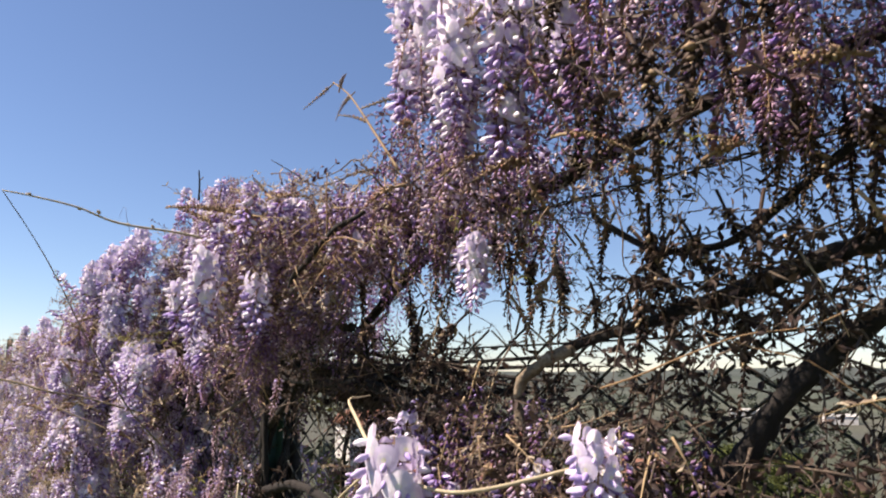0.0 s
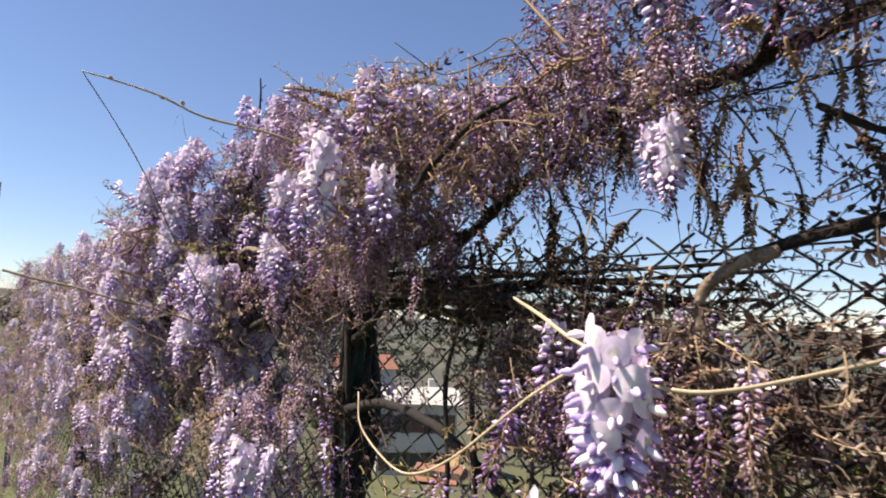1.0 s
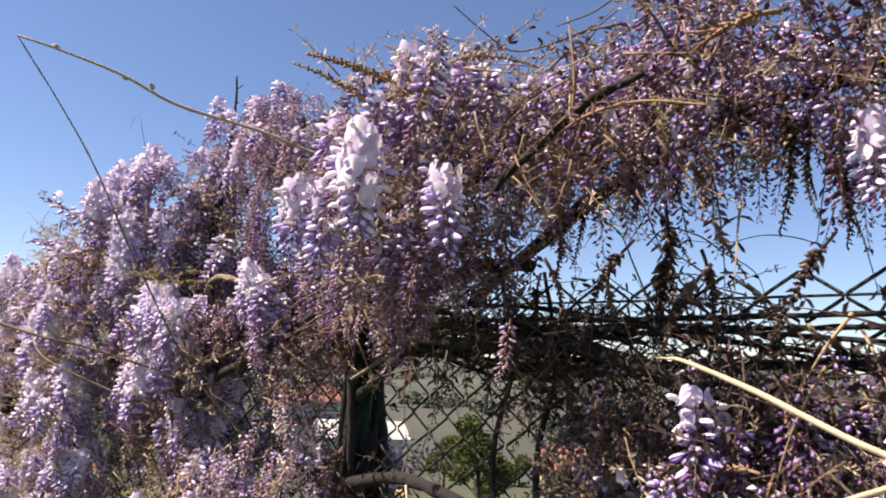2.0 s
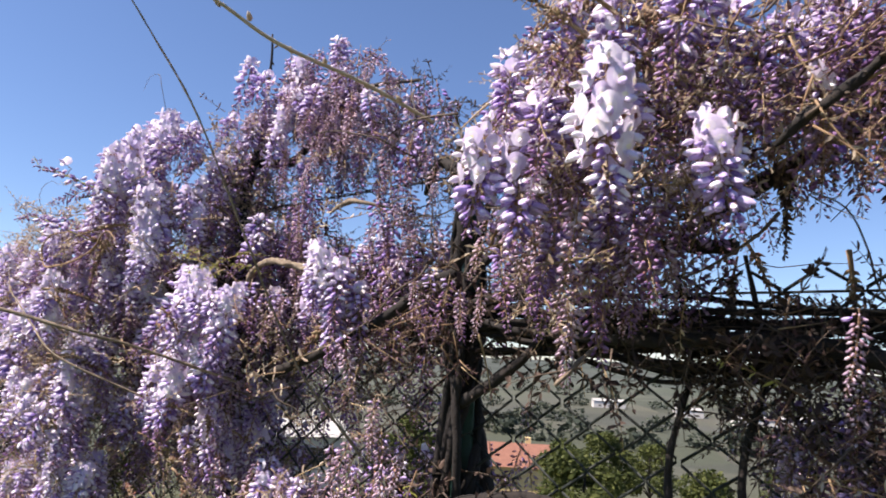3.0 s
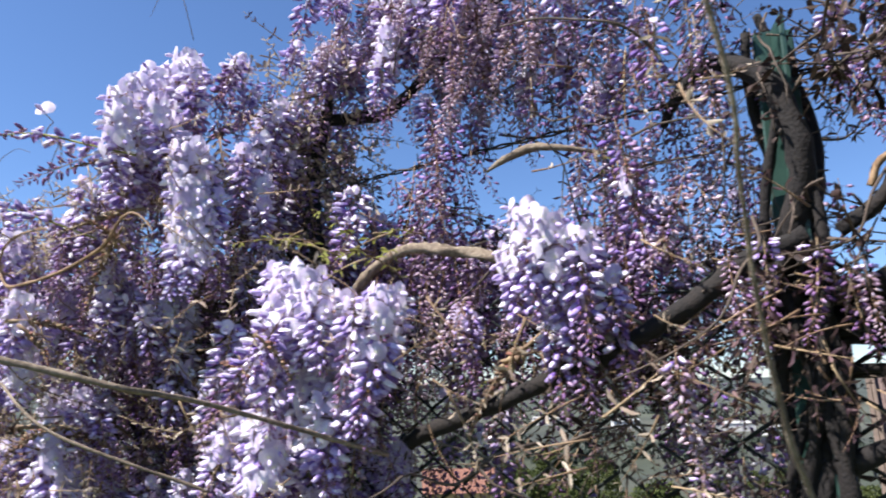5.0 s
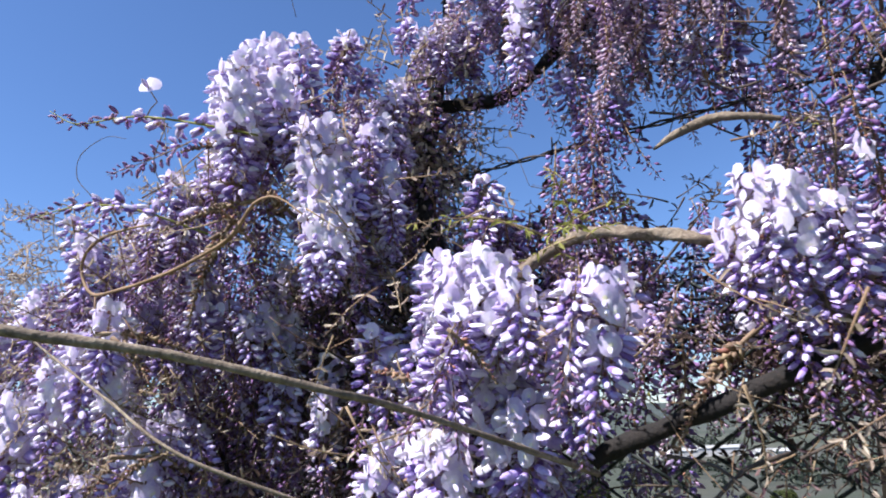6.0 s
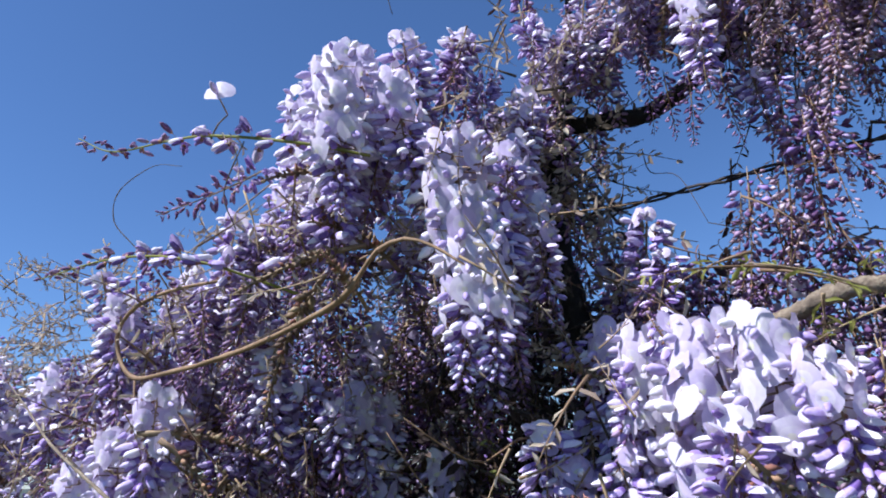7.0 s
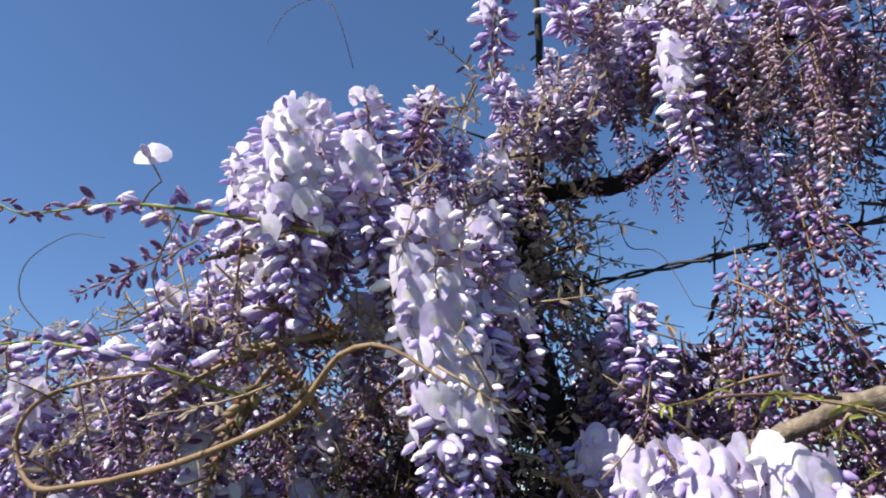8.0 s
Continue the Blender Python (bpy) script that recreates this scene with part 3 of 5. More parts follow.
def open_flower(fine, wide=1.0):
    """Unit flower: stalk from the origin along +x, banner upright and folded back, wings and keel ahead."""
    def banner(u, w):
        rr = (u * u + w * w) ** 0.5
        notch = 0.0 if w < 0.6 else 0.12 * max(0.0, 1 - abs(u) * 6)
        return (1.02 - 0.38 * abs(u) ** 1.3 - 0.26 * max(0.0, w) ** 1.6 + 0.16 * max(0.0, -w) + 0.05 * math.sin(7 * u + 3 * w), u * wide * (1.05 - 0.1 * rr), 0.30 + w * 0.95 - notch)
    sides = (5, 10, 14)[fine]
    bv, bf = disc((1, 2, 3)[fine], sides, 0.80, banner)
    bm_ = np.zeros(len(bf), dtype=int)
    if fine:
        bm_[:sides] = 5
        if fine == 1:
            bm_[:sides // 2 + 1] = 6
        else:
            bm_[sides:3 * sides] = 6
    kv, kf = pod([(0, 0.03), (0.18, 0.17), (0.55, 0.24), (0.85, 0.12), (1.0, 0.02)] if fine == 2 else [(0, 0.03), (0.3, 0.21), (0.75, 0.2), (1.0, 0.02)] if fine else [(0, 0.02), (0.5, 0.24), (1.0, 0.02)], (3, 4, 8)[fine], 0.12, 0.75)
    kv = kv * 0.95 + np.array((0.95, 0, 0.02))
    cv, cf = pod([(0, 0.02), (0.28, 0.17), (0.42, 0.02)], 6 if fine == 2 else 3)
    cv = cv + np.array((0.68, 0, 0.0))
    sv, sf = pod([(0, 0.04), (0.05, 0.05), (0.7, 0.04), (0.75, 0.02)], 3, 0.0, 1.0)
    if not fine:
        sv, sf = np.array([(0, -0.05, 0), (0, 0.05, 0), (0.75, 0, 0)], dtype=float), np.array([(0, 1, 2)])
    if fine == 2:
        off = np.array((0.42, 0, 0))
        bv, kv, cv, sv = bv + off, kv + off, cv + off, sv * np.array((1.6, 1, 1))
    if not fine:
        return join((bv, bf, bm_), (kv, kf, 1), (sv, sf, 3))
    return join((bv, bf, bm_), (kv, kf, 1), (cv, cf, 3), (sv, sf, 4))


def hood(long, wide, rows, across, lift):
    """A banner folded shut: a pointed roof along +x, open below, its tip turned up."""
    v, f = [], []
    for i in range(rows + 1):
        t = i / rows
        w = wide * (0.35 + 0.65 * math.sin(math.pi * min(1.0, 0.18 + 0.72 * t)) ** 0.8) * (1.0 if t < 0.9 else 0.45)
        for k in range(across + 1):
            a = radians(-112 + 224 * k / across)
            v.append((long * t, w * math.sin(a), w * math.cos(a) * 0.95 + lift * t * t))
    n = across + 1
    for i in range(rows):
        for k in range(across):
            a, b = i * n + k, (i + 1) * n + k
            f += [(a, b, b + 1), (a, b + 1, a + 1)]
    return np.array(v, dtype=float), np.array(f)


def shut_flower(fine, mat=1):
    """A flower not yet open: stalk, calyx, a violet keel and the pale banner folded over it; the youngest are plain buds."""
    cv, cf = pod([(0, 0.02), (0.3, 0.21), (0.42, 0.04)], 6 if fine == 2 else 3)
    cv = cv + np.array((0.55, 0, 0))
    sv, sf = np.array([(0, -0.045, 0), (0, 0.045, 0), (0.6, 0, 0)], dtype=float), np.array([(0, 1, 2)])
    if mat == 2 or not fine:
        kv, kf = pod([(0, 0.04), (0.25, 0.18), (0.62, 0.25), (1.0, 0.17), (1.25, 0.02)] if fine == 2 else [(0, 0.04), (0.4, 0.24), (0.92, 0.20), (1.25, 0.02)] if fine else [(0, 0.03), (0.7, 0.30), (1.25, 0.02)], (3, 4, 8)[fine], 0.05, 0.85)
        kv = kv + np.array((0.62, 0, 0))
        if not fine:
            mats = mat if mat == 2 else np.where(kv[kf].mean(axis=1)[:, 2] > 0.03, 1 if mat == 1 else 7, 7)
            return join((kv, kf, mats), (sv * np.array((1, 3, 1)), sf, 3))
        return join((kv, kf, mat), (cv, cf, 3), (sv, sf, 4))
    tight = mat == 7
    hv, hf = hood(1.12 if tight else 1.25, 0.25 if tight else 0.32, 4 if fine == 2 else 3, 6 if fine == 2 else 4, 0.10 if tight else 0.22)
    hv = hv + np.array((0.66, 0, 0.02))
    base = np.where(hv[hf].mean(axis=1)[:, 0] < (1.15 if tight else 0.95), 7, 1)
    kv, kf = pod([(0, 0.03), (0.45, 0.22), (0.95, 0.15), (1.15, 0.02)], 6 if fine == 2 else 3, 0.10, 0.8)
    kv = kv + np.array((0.66, 0, -0.06))
    return join((hv, hf, base), (kv, kf, 7), (cv, cf, 3), (sv, sf, 4))


TEMPLATES = {fine: dict(blown=[open_flower(fine, w) for w in (1.0, 0.8)], shut=shut_flower(fine, 1), closed=shut_flower(fine, 7), bud=shut_flower(fine, 2)) for fine in (0, 1, 2)}


def turn(x_axis, roll_up):
    """Rotation whose +x goes along x_axis and whose +z leans to roll_up."""
    x = Vector(x_axis).normalized()
    y = Vector(roll_up).cross(x)
    y = y.normalized() if y.length > 1e-4 else Vector((0, 1, 0))
    return np.array(Matrix((x, y, x.cross(y))).transposed())


def raceme_arrays(seed, length, count, opened, fine, fat=1.0, size=0.0158, young=False):
    """A hanging flower cluster, its stalk's top at the origin: open flowers above, buds towards the tip."""
    rng = random.Random(seed)
    kit, pieces = TEMPLATES[fine], []
    bend = (rng.uniform(-0.18, 0.18), rng.uniform(-0.18, 0.18))

    def axis(f):
        z = -length * f
        return Vector((bend[0] * length * f * f, bend[1] * length * f * f, z))

    for i in range(count):
        f = 0.06 + 0.94 * (i + rng.random() * 0.6) / count
        a = i * 2.39996 + rng.uniform(-0.35, 0.35)
        grow = 1.0 if f < 0.6 else 1.0 - (f - 0.6) * 1.55
        grow *= rng.uniform(0.82, 1.14) * (0.75 + 0.25 * min(1, f / 0.12))
        dip = rng.uniform(-0.35, 0.25) - 0.5 * f
        state = f + rng.uniform(-0.16, 0.16)
        way = Vector((math.cos(a), math.sin(a), dip if state < opened else dip - 0.25))
        if state < opened:
            t, s = kit["blown"][rng.randrange(2)], size * grow * fat
        elif state < opened + 0.20:
            t, s = kit["shut"], size * grow * (1.12 if fine == 2 else 0.98) * fat
        elif state < opened + 0.46:
            t, s = kit["closed"], size * grow * (1.08 if fine == 2 else 0.92) * fat
        else:
            t, s = kit["bud"], size * grow * 0.85 * fat
        if rng.random() < 0.05:
            continue
        r = turn(way, (rng.gauss(0, 0.25), rng.gauss(0, 0.25), 1))
        v = t[0] * s
        pieces.append((v @ r.T + np.array(axis(f)), t[1], t[2]))
    line = np.array([(*axis(f), 0.0012 * min(1.0, 0.3 + 5 * f) * (1 - 0.7 * f)) for f in (0.0, 0.14, 0.3, 0.5, 0.75, 1.0)])
    v, q = tube_arrays(line, 4)
    tri = np.array([(a, b, c) for a, b, c, d in q] + [(a, c, d) for a, b, c, d in q])
    pieces.append((v, tri, 4))
    v, f, m = join(*pieces)
    return v, f, np.where(m == 2, 8, m) if young else m


def spike_arrays(seed, length, fat=1.0, hang=False):
    """A young flower spike: a curved stalk clothed in small overlapping scales."""
    rng = random.Random(seed)
    kv, kf = pod([(0, 0.05), (0.45, 0.26), (1.0, 0.02)], 4, 0.0, 0.7)
    pieces, n = [], int(length / 0.0018)
    curl = rng.uniform(-0.5, 0.5)
    for i in range(n):
        f = i / n
        a = i * 2.39996
        p = np.array((length * f, curl * length * f * f * 0.6, -0.25 * length * f * f))
        s = 0.012 * fat * (1 - 0.65 * f) * rng.uniform(0.8, 1.2)
        way = (0.75, math.cos(a) * 0.8, math.sin(a) * 0.8)
        pieces.append((kv * s @ turn(way, (0.3, 0.2, 1)).T + p, kf, 0 if rng.random() < 0.8 else 1))
    line = np.array([(length * f, curl * length * f * f * 0.6, -0.25 * length * f * f, 0.0022 * (1 - 0.6 * f)) for f in np.linspace(-0.25, 1, 7)])
    v, q = tube_arrays(line, 4)
    pieces.append((v, np.array([(a, b, c) for a, b, c, d in q] + [(a, c, d) for a, b, c, d in q]), 0))
    return join(*pieces)


def sprig_arrays(seed, length, pairs, wide=0.26):
    """A young leaf: a thin stalk with folded narrow leaflets in pairs."""
    rng = random.Random(seed)
    pieces = []
    for i in range(pairs):
        f = 0.2 + 0.8 * (i + rng.random()) / pairs
        for sgn in (-1, 1):
            s = 0.0135 * (1 - 0.45 * f) * rng.uniform(0.8, 1.2)
            def leaf(u, w):
                return (u + 0.5, w * wide * (1 - 0.3 * u), -0.25 * u * u + 0.25 * abs(w))
            lv, lf = disc(1, 5, 0.5, leaf)
            way = (0.6 + rng.gauss(0, 0.5), sgn * 0.9 + rng.gauss(0, 0.5), rng.uniform(-1.2, 0.5))
            pieces.append((lv * s @ turn(way, (rng.gauss(0, 0.6), 0.3 * sgn + rng.gauss(0, 0.5), 1)).T + np.array((length * f, 0, -0.2 * length * f * f)), lf, 0))
    line = np.array([(length * f, 0, -0.2 * length * f * f, 0.001 * (1.2 - f)) for f in np.linspace(0, 1, 5)])
    v, q = tube_arrays(line, 3)
    pieces.append((v, np.array([(a, b, c) for a, b, c, d in q] + [(a, c, d) for a, b, c, d in q]), 1))
    return join(*pieces)


def as_mesh(name, arrays, mats):
    ob = build(name, arrays[0], arrays[1], mats, arrays[2])
    me = ob.data
    bpy.data.objects.remove(ob)
    return me


FINE = [as_mesh("raceme", raceme_arrays(100 + i, L, int(c * 1.2), o, 2 if i > 9 else 1, ft), FLOWER_MATS) for i, (L, c, o, ft) in enumerate(
    ((0.14, 58, 0.40, 1.0), (0.165, 58, 0.42, 1.05), (0.12, 44, 0.3, 1.0), (0.155, 54, 0.2, 0.98), (0.18, 62, 0.45, 1.0), (0.13, 46, 0.55, 1.12), (0.145, 52, 0.1, 0.92), (0.11, 40, 0.25, 0.95), (0.10, 44, -0.35, 0.66), (0.13, 52, -0.2, 0.72), (0.14, 52, 0.38, 1.02), (0.165, 60, 0.42, 1.05), (0.13, 48, 0.6, 1.12), (0.18, 64, 0.42, 1.0), (0.15, 66, 0.72, 1.12), (0.19, 78, 0.62, 1.08)))]
FINE += [as_mesh("raceme", raceme_arrays(150 + i, L, c, -0.4, 1, ft, young=True), FLOWER_MATS) for i, (L, c, ft) in enumerate(((0.12, 66, 0.66), (0.10, 58, 0.6), (0.14, 72, 0.7)))]
COARSE = [raceme_arrays(200 + i, L, c, o, 0, ft) for i, (L, c, o, ft) in enumerate(
    ((0.15, 42, 0.3, 1.0), (0.16, 44, 0.1, 0.95), (0.13, 40, -0.1, 0.9), (0.16, 44, 0.1, 0.95), (0.14, 40, -0.3, 0.85), (0.15, 42, -0.2, 0.85), (0.12, 38, -0.4, 0.78)))]
COARSE += [raceme_arrays(230 + i, L, c, -0.4, 0, ft, young=True) for i, (L, c, ft) in enumerate(((0.13, 46, 0.72), (0.11, 42, 0.68)))]
SPIKES = [as_mesh("bud_spike", spike_arrays(300 + i, L, ft), [SCALE, CALYX]) for i, (L, ft) in enumerate(((0.07, 1.0), (0.10, 1.1), (0.085, 0.9), (0.055, 0.9)))]
SPRIGS = [as_mesh("young_leaf", sprig_arrays(400 + i, L, n), [LEAF, STALK]) for i, (L, n) in enumerate(((0.06, 4), (0.09, 6), (0.045, 3)))]
# the same spikes and leaves recoloured dark, as they look in shade
SHADESPIKES = [as_mesh("bud_spike", spike_arrays(320 + i, L, ft), [DARKLEAF, SCALE]) for i, (L, ft) in enumerate(((0.10, 1.25), (0.12, 1.35), (0.085, 1.15)))]
SHADESPRIGS = [as_mesh("young_leaf", sprig_arrays(420 + i, L, n), [DARKLEAF, STALK]) for i, (L, n) in enumerate(((0.07, 4), (0.10, 6), (0.055, 4)))]

# ---- wisteria: limbs ----


def make_vine(s, d, label):
    thing = tagged(new("wisteria_vine"), label, "vine", "wisteria along the fence")
    p = at(s, d, 0)
    thing.matrix_basis = Matrix.Translation((p.x, p.y, 0))
    return thing


VINE = make_vine(0.06, 0.05, "wisteria in full lilac bloom climbing over the chain-link fence")
RIGHTVINE = make_vine(-0.95, 0.05, "arching wisteria with lilac clusters over the fence and path")
FARVINE = make_vine(1.9, 0.06, "dense lilac wisteria smothering the fence further along")


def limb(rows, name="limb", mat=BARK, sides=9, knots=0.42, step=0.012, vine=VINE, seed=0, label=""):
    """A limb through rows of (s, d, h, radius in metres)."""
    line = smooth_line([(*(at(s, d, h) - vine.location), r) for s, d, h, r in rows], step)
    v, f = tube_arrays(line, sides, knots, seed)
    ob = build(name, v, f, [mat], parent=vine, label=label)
    if mat is BARK and sides == 9:
        rng = random.Random(500 + seed)
        kv, kf = pod([(0, 0.3), (0.35, 0.24), (0.8, 0.16), (1.0, 0.05)], 5, 0.1, 0.9)
        pieces = []
        for p in line[::2]:
            if p[2] + vine.location.z < 1.2 or rng.random() < 0.35:
                continue
            way = Vector((rng.gauss(0, 1), rng.gauss(0, 1), rng.gauss(0, 1))).normalized()
            size = np.array((rng.uniform(0.8, 2.6), 1, 1)) * rng.uniform(0.006, 0.011)
            pieces.append((kv * size @ turn(way, (0.2, 0.1, 1)).T + np.array(p[:3]) + np.array(way) * p[3] * 0.7, kf, 0))
        if pieces:
            pv, pf, pm = join(*pieces)
            tagged(build("spur_growth", pv, pf, [DRYTWIG], pm, ob), kind="stuff")
    return ob


GROUND_H = 1.5 - 1.5 / K
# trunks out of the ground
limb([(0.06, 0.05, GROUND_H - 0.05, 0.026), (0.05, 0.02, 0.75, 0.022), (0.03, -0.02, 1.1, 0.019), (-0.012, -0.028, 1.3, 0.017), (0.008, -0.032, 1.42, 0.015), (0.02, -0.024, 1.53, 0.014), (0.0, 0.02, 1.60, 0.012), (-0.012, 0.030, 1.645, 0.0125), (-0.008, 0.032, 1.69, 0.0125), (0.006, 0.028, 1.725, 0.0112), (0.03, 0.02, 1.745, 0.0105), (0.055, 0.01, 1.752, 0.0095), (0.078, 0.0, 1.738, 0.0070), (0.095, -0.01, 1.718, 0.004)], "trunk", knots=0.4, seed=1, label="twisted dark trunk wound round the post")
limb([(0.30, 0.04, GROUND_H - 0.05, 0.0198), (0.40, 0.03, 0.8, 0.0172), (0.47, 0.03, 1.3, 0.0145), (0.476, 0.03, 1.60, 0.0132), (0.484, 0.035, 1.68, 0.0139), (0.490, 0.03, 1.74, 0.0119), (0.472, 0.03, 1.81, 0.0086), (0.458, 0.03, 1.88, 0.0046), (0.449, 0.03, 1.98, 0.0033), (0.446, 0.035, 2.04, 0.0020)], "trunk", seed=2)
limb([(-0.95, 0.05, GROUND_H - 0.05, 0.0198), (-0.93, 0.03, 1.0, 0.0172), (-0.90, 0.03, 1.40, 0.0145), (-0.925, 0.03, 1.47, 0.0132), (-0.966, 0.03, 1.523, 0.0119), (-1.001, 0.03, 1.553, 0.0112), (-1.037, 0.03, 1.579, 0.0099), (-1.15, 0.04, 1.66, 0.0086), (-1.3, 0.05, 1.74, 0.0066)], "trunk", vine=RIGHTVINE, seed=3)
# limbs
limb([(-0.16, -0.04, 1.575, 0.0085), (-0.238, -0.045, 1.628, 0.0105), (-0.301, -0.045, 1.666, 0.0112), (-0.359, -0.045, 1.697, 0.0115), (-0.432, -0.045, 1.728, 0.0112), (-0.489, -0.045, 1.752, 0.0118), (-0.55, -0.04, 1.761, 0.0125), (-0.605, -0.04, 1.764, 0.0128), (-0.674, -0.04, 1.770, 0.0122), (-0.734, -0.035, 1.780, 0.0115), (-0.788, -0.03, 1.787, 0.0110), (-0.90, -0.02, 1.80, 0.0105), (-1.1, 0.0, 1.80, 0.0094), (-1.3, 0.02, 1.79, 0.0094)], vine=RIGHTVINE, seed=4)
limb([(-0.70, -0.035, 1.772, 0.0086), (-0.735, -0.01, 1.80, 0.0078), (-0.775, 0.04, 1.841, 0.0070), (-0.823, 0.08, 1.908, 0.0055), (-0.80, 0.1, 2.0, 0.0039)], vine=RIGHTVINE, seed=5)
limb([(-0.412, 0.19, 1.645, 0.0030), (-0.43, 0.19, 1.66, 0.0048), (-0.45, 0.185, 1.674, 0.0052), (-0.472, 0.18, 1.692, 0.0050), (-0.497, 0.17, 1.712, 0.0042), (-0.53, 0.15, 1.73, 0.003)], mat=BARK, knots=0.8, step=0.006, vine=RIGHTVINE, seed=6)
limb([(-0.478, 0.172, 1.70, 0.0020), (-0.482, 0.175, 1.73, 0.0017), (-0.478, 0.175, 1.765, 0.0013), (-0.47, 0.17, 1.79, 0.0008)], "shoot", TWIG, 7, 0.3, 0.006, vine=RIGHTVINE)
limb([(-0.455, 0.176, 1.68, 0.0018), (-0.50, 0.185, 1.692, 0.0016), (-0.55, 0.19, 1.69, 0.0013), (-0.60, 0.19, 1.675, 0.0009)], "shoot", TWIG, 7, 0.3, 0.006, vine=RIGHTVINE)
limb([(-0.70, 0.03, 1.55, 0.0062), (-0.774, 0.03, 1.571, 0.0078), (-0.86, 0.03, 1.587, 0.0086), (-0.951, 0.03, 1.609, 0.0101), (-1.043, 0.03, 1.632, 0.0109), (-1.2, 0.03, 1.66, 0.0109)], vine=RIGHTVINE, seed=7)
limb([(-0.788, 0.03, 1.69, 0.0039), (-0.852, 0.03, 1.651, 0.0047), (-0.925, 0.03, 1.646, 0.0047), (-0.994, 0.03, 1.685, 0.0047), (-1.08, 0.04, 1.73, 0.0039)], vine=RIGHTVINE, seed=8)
# tan bark on this hooked end stands in for the sun on it
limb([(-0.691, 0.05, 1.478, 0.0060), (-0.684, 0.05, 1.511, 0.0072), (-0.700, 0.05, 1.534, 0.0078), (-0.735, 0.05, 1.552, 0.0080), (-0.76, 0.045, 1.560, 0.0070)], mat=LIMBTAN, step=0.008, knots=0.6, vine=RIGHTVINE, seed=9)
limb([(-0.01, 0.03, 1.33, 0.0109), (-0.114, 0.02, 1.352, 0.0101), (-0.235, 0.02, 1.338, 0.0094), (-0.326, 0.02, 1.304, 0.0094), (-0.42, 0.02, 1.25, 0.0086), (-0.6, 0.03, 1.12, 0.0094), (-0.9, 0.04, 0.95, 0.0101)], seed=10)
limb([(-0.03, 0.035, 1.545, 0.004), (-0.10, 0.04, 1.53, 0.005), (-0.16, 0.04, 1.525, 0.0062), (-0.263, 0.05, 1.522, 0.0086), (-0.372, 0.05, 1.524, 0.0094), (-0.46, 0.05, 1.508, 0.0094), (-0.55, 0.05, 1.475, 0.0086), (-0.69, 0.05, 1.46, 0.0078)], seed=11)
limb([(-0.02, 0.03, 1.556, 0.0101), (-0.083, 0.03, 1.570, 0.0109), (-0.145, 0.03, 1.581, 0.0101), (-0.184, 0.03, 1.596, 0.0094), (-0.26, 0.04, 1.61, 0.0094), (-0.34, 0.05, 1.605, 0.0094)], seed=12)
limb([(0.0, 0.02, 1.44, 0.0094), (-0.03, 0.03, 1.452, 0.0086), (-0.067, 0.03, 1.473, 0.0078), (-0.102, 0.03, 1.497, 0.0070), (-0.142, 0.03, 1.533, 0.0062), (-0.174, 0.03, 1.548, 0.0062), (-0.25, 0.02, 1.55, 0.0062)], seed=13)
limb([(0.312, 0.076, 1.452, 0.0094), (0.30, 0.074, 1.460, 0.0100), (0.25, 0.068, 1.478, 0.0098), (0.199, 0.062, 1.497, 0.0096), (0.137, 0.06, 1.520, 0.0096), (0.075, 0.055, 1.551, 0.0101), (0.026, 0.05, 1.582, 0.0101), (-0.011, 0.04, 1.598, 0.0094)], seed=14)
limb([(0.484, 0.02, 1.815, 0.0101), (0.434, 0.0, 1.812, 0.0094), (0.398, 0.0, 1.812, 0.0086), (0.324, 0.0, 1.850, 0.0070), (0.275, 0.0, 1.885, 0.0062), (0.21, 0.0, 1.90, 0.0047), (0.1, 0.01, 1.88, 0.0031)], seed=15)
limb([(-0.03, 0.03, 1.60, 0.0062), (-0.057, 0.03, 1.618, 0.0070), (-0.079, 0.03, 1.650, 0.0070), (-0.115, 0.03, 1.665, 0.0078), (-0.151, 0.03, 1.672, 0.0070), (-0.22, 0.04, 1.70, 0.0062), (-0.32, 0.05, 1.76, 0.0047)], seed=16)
for i, (a, b) in enumerate(((-0.275, 0.02), (-0.345, 0.03))):
    limb([(a + 0.004, b, 1.60, 0.0030), (a - 0.008, b - 0.01, 1.50, 0.0040), (a + 0.012, b - 0.005, 1.40, 0.0046), (a - 0.006, b, 1.25, 0.005), (a + 0.01, b, 0.9, 0.006), (a, b + 0.01, GROUND_H - 0.04, 0.007)], "stem", sides=7, step=0.02, seed=110 + i)
crng = random.Random(77)
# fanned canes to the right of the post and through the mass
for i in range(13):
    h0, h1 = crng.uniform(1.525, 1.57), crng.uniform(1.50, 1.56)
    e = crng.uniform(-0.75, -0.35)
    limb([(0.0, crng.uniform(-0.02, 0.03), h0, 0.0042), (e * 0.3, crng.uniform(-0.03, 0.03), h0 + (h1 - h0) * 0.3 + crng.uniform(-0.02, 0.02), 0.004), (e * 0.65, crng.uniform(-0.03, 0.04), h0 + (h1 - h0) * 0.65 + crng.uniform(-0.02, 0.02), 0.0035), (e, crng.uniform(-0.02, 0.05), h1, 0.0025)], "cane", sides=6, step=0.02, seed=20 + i)

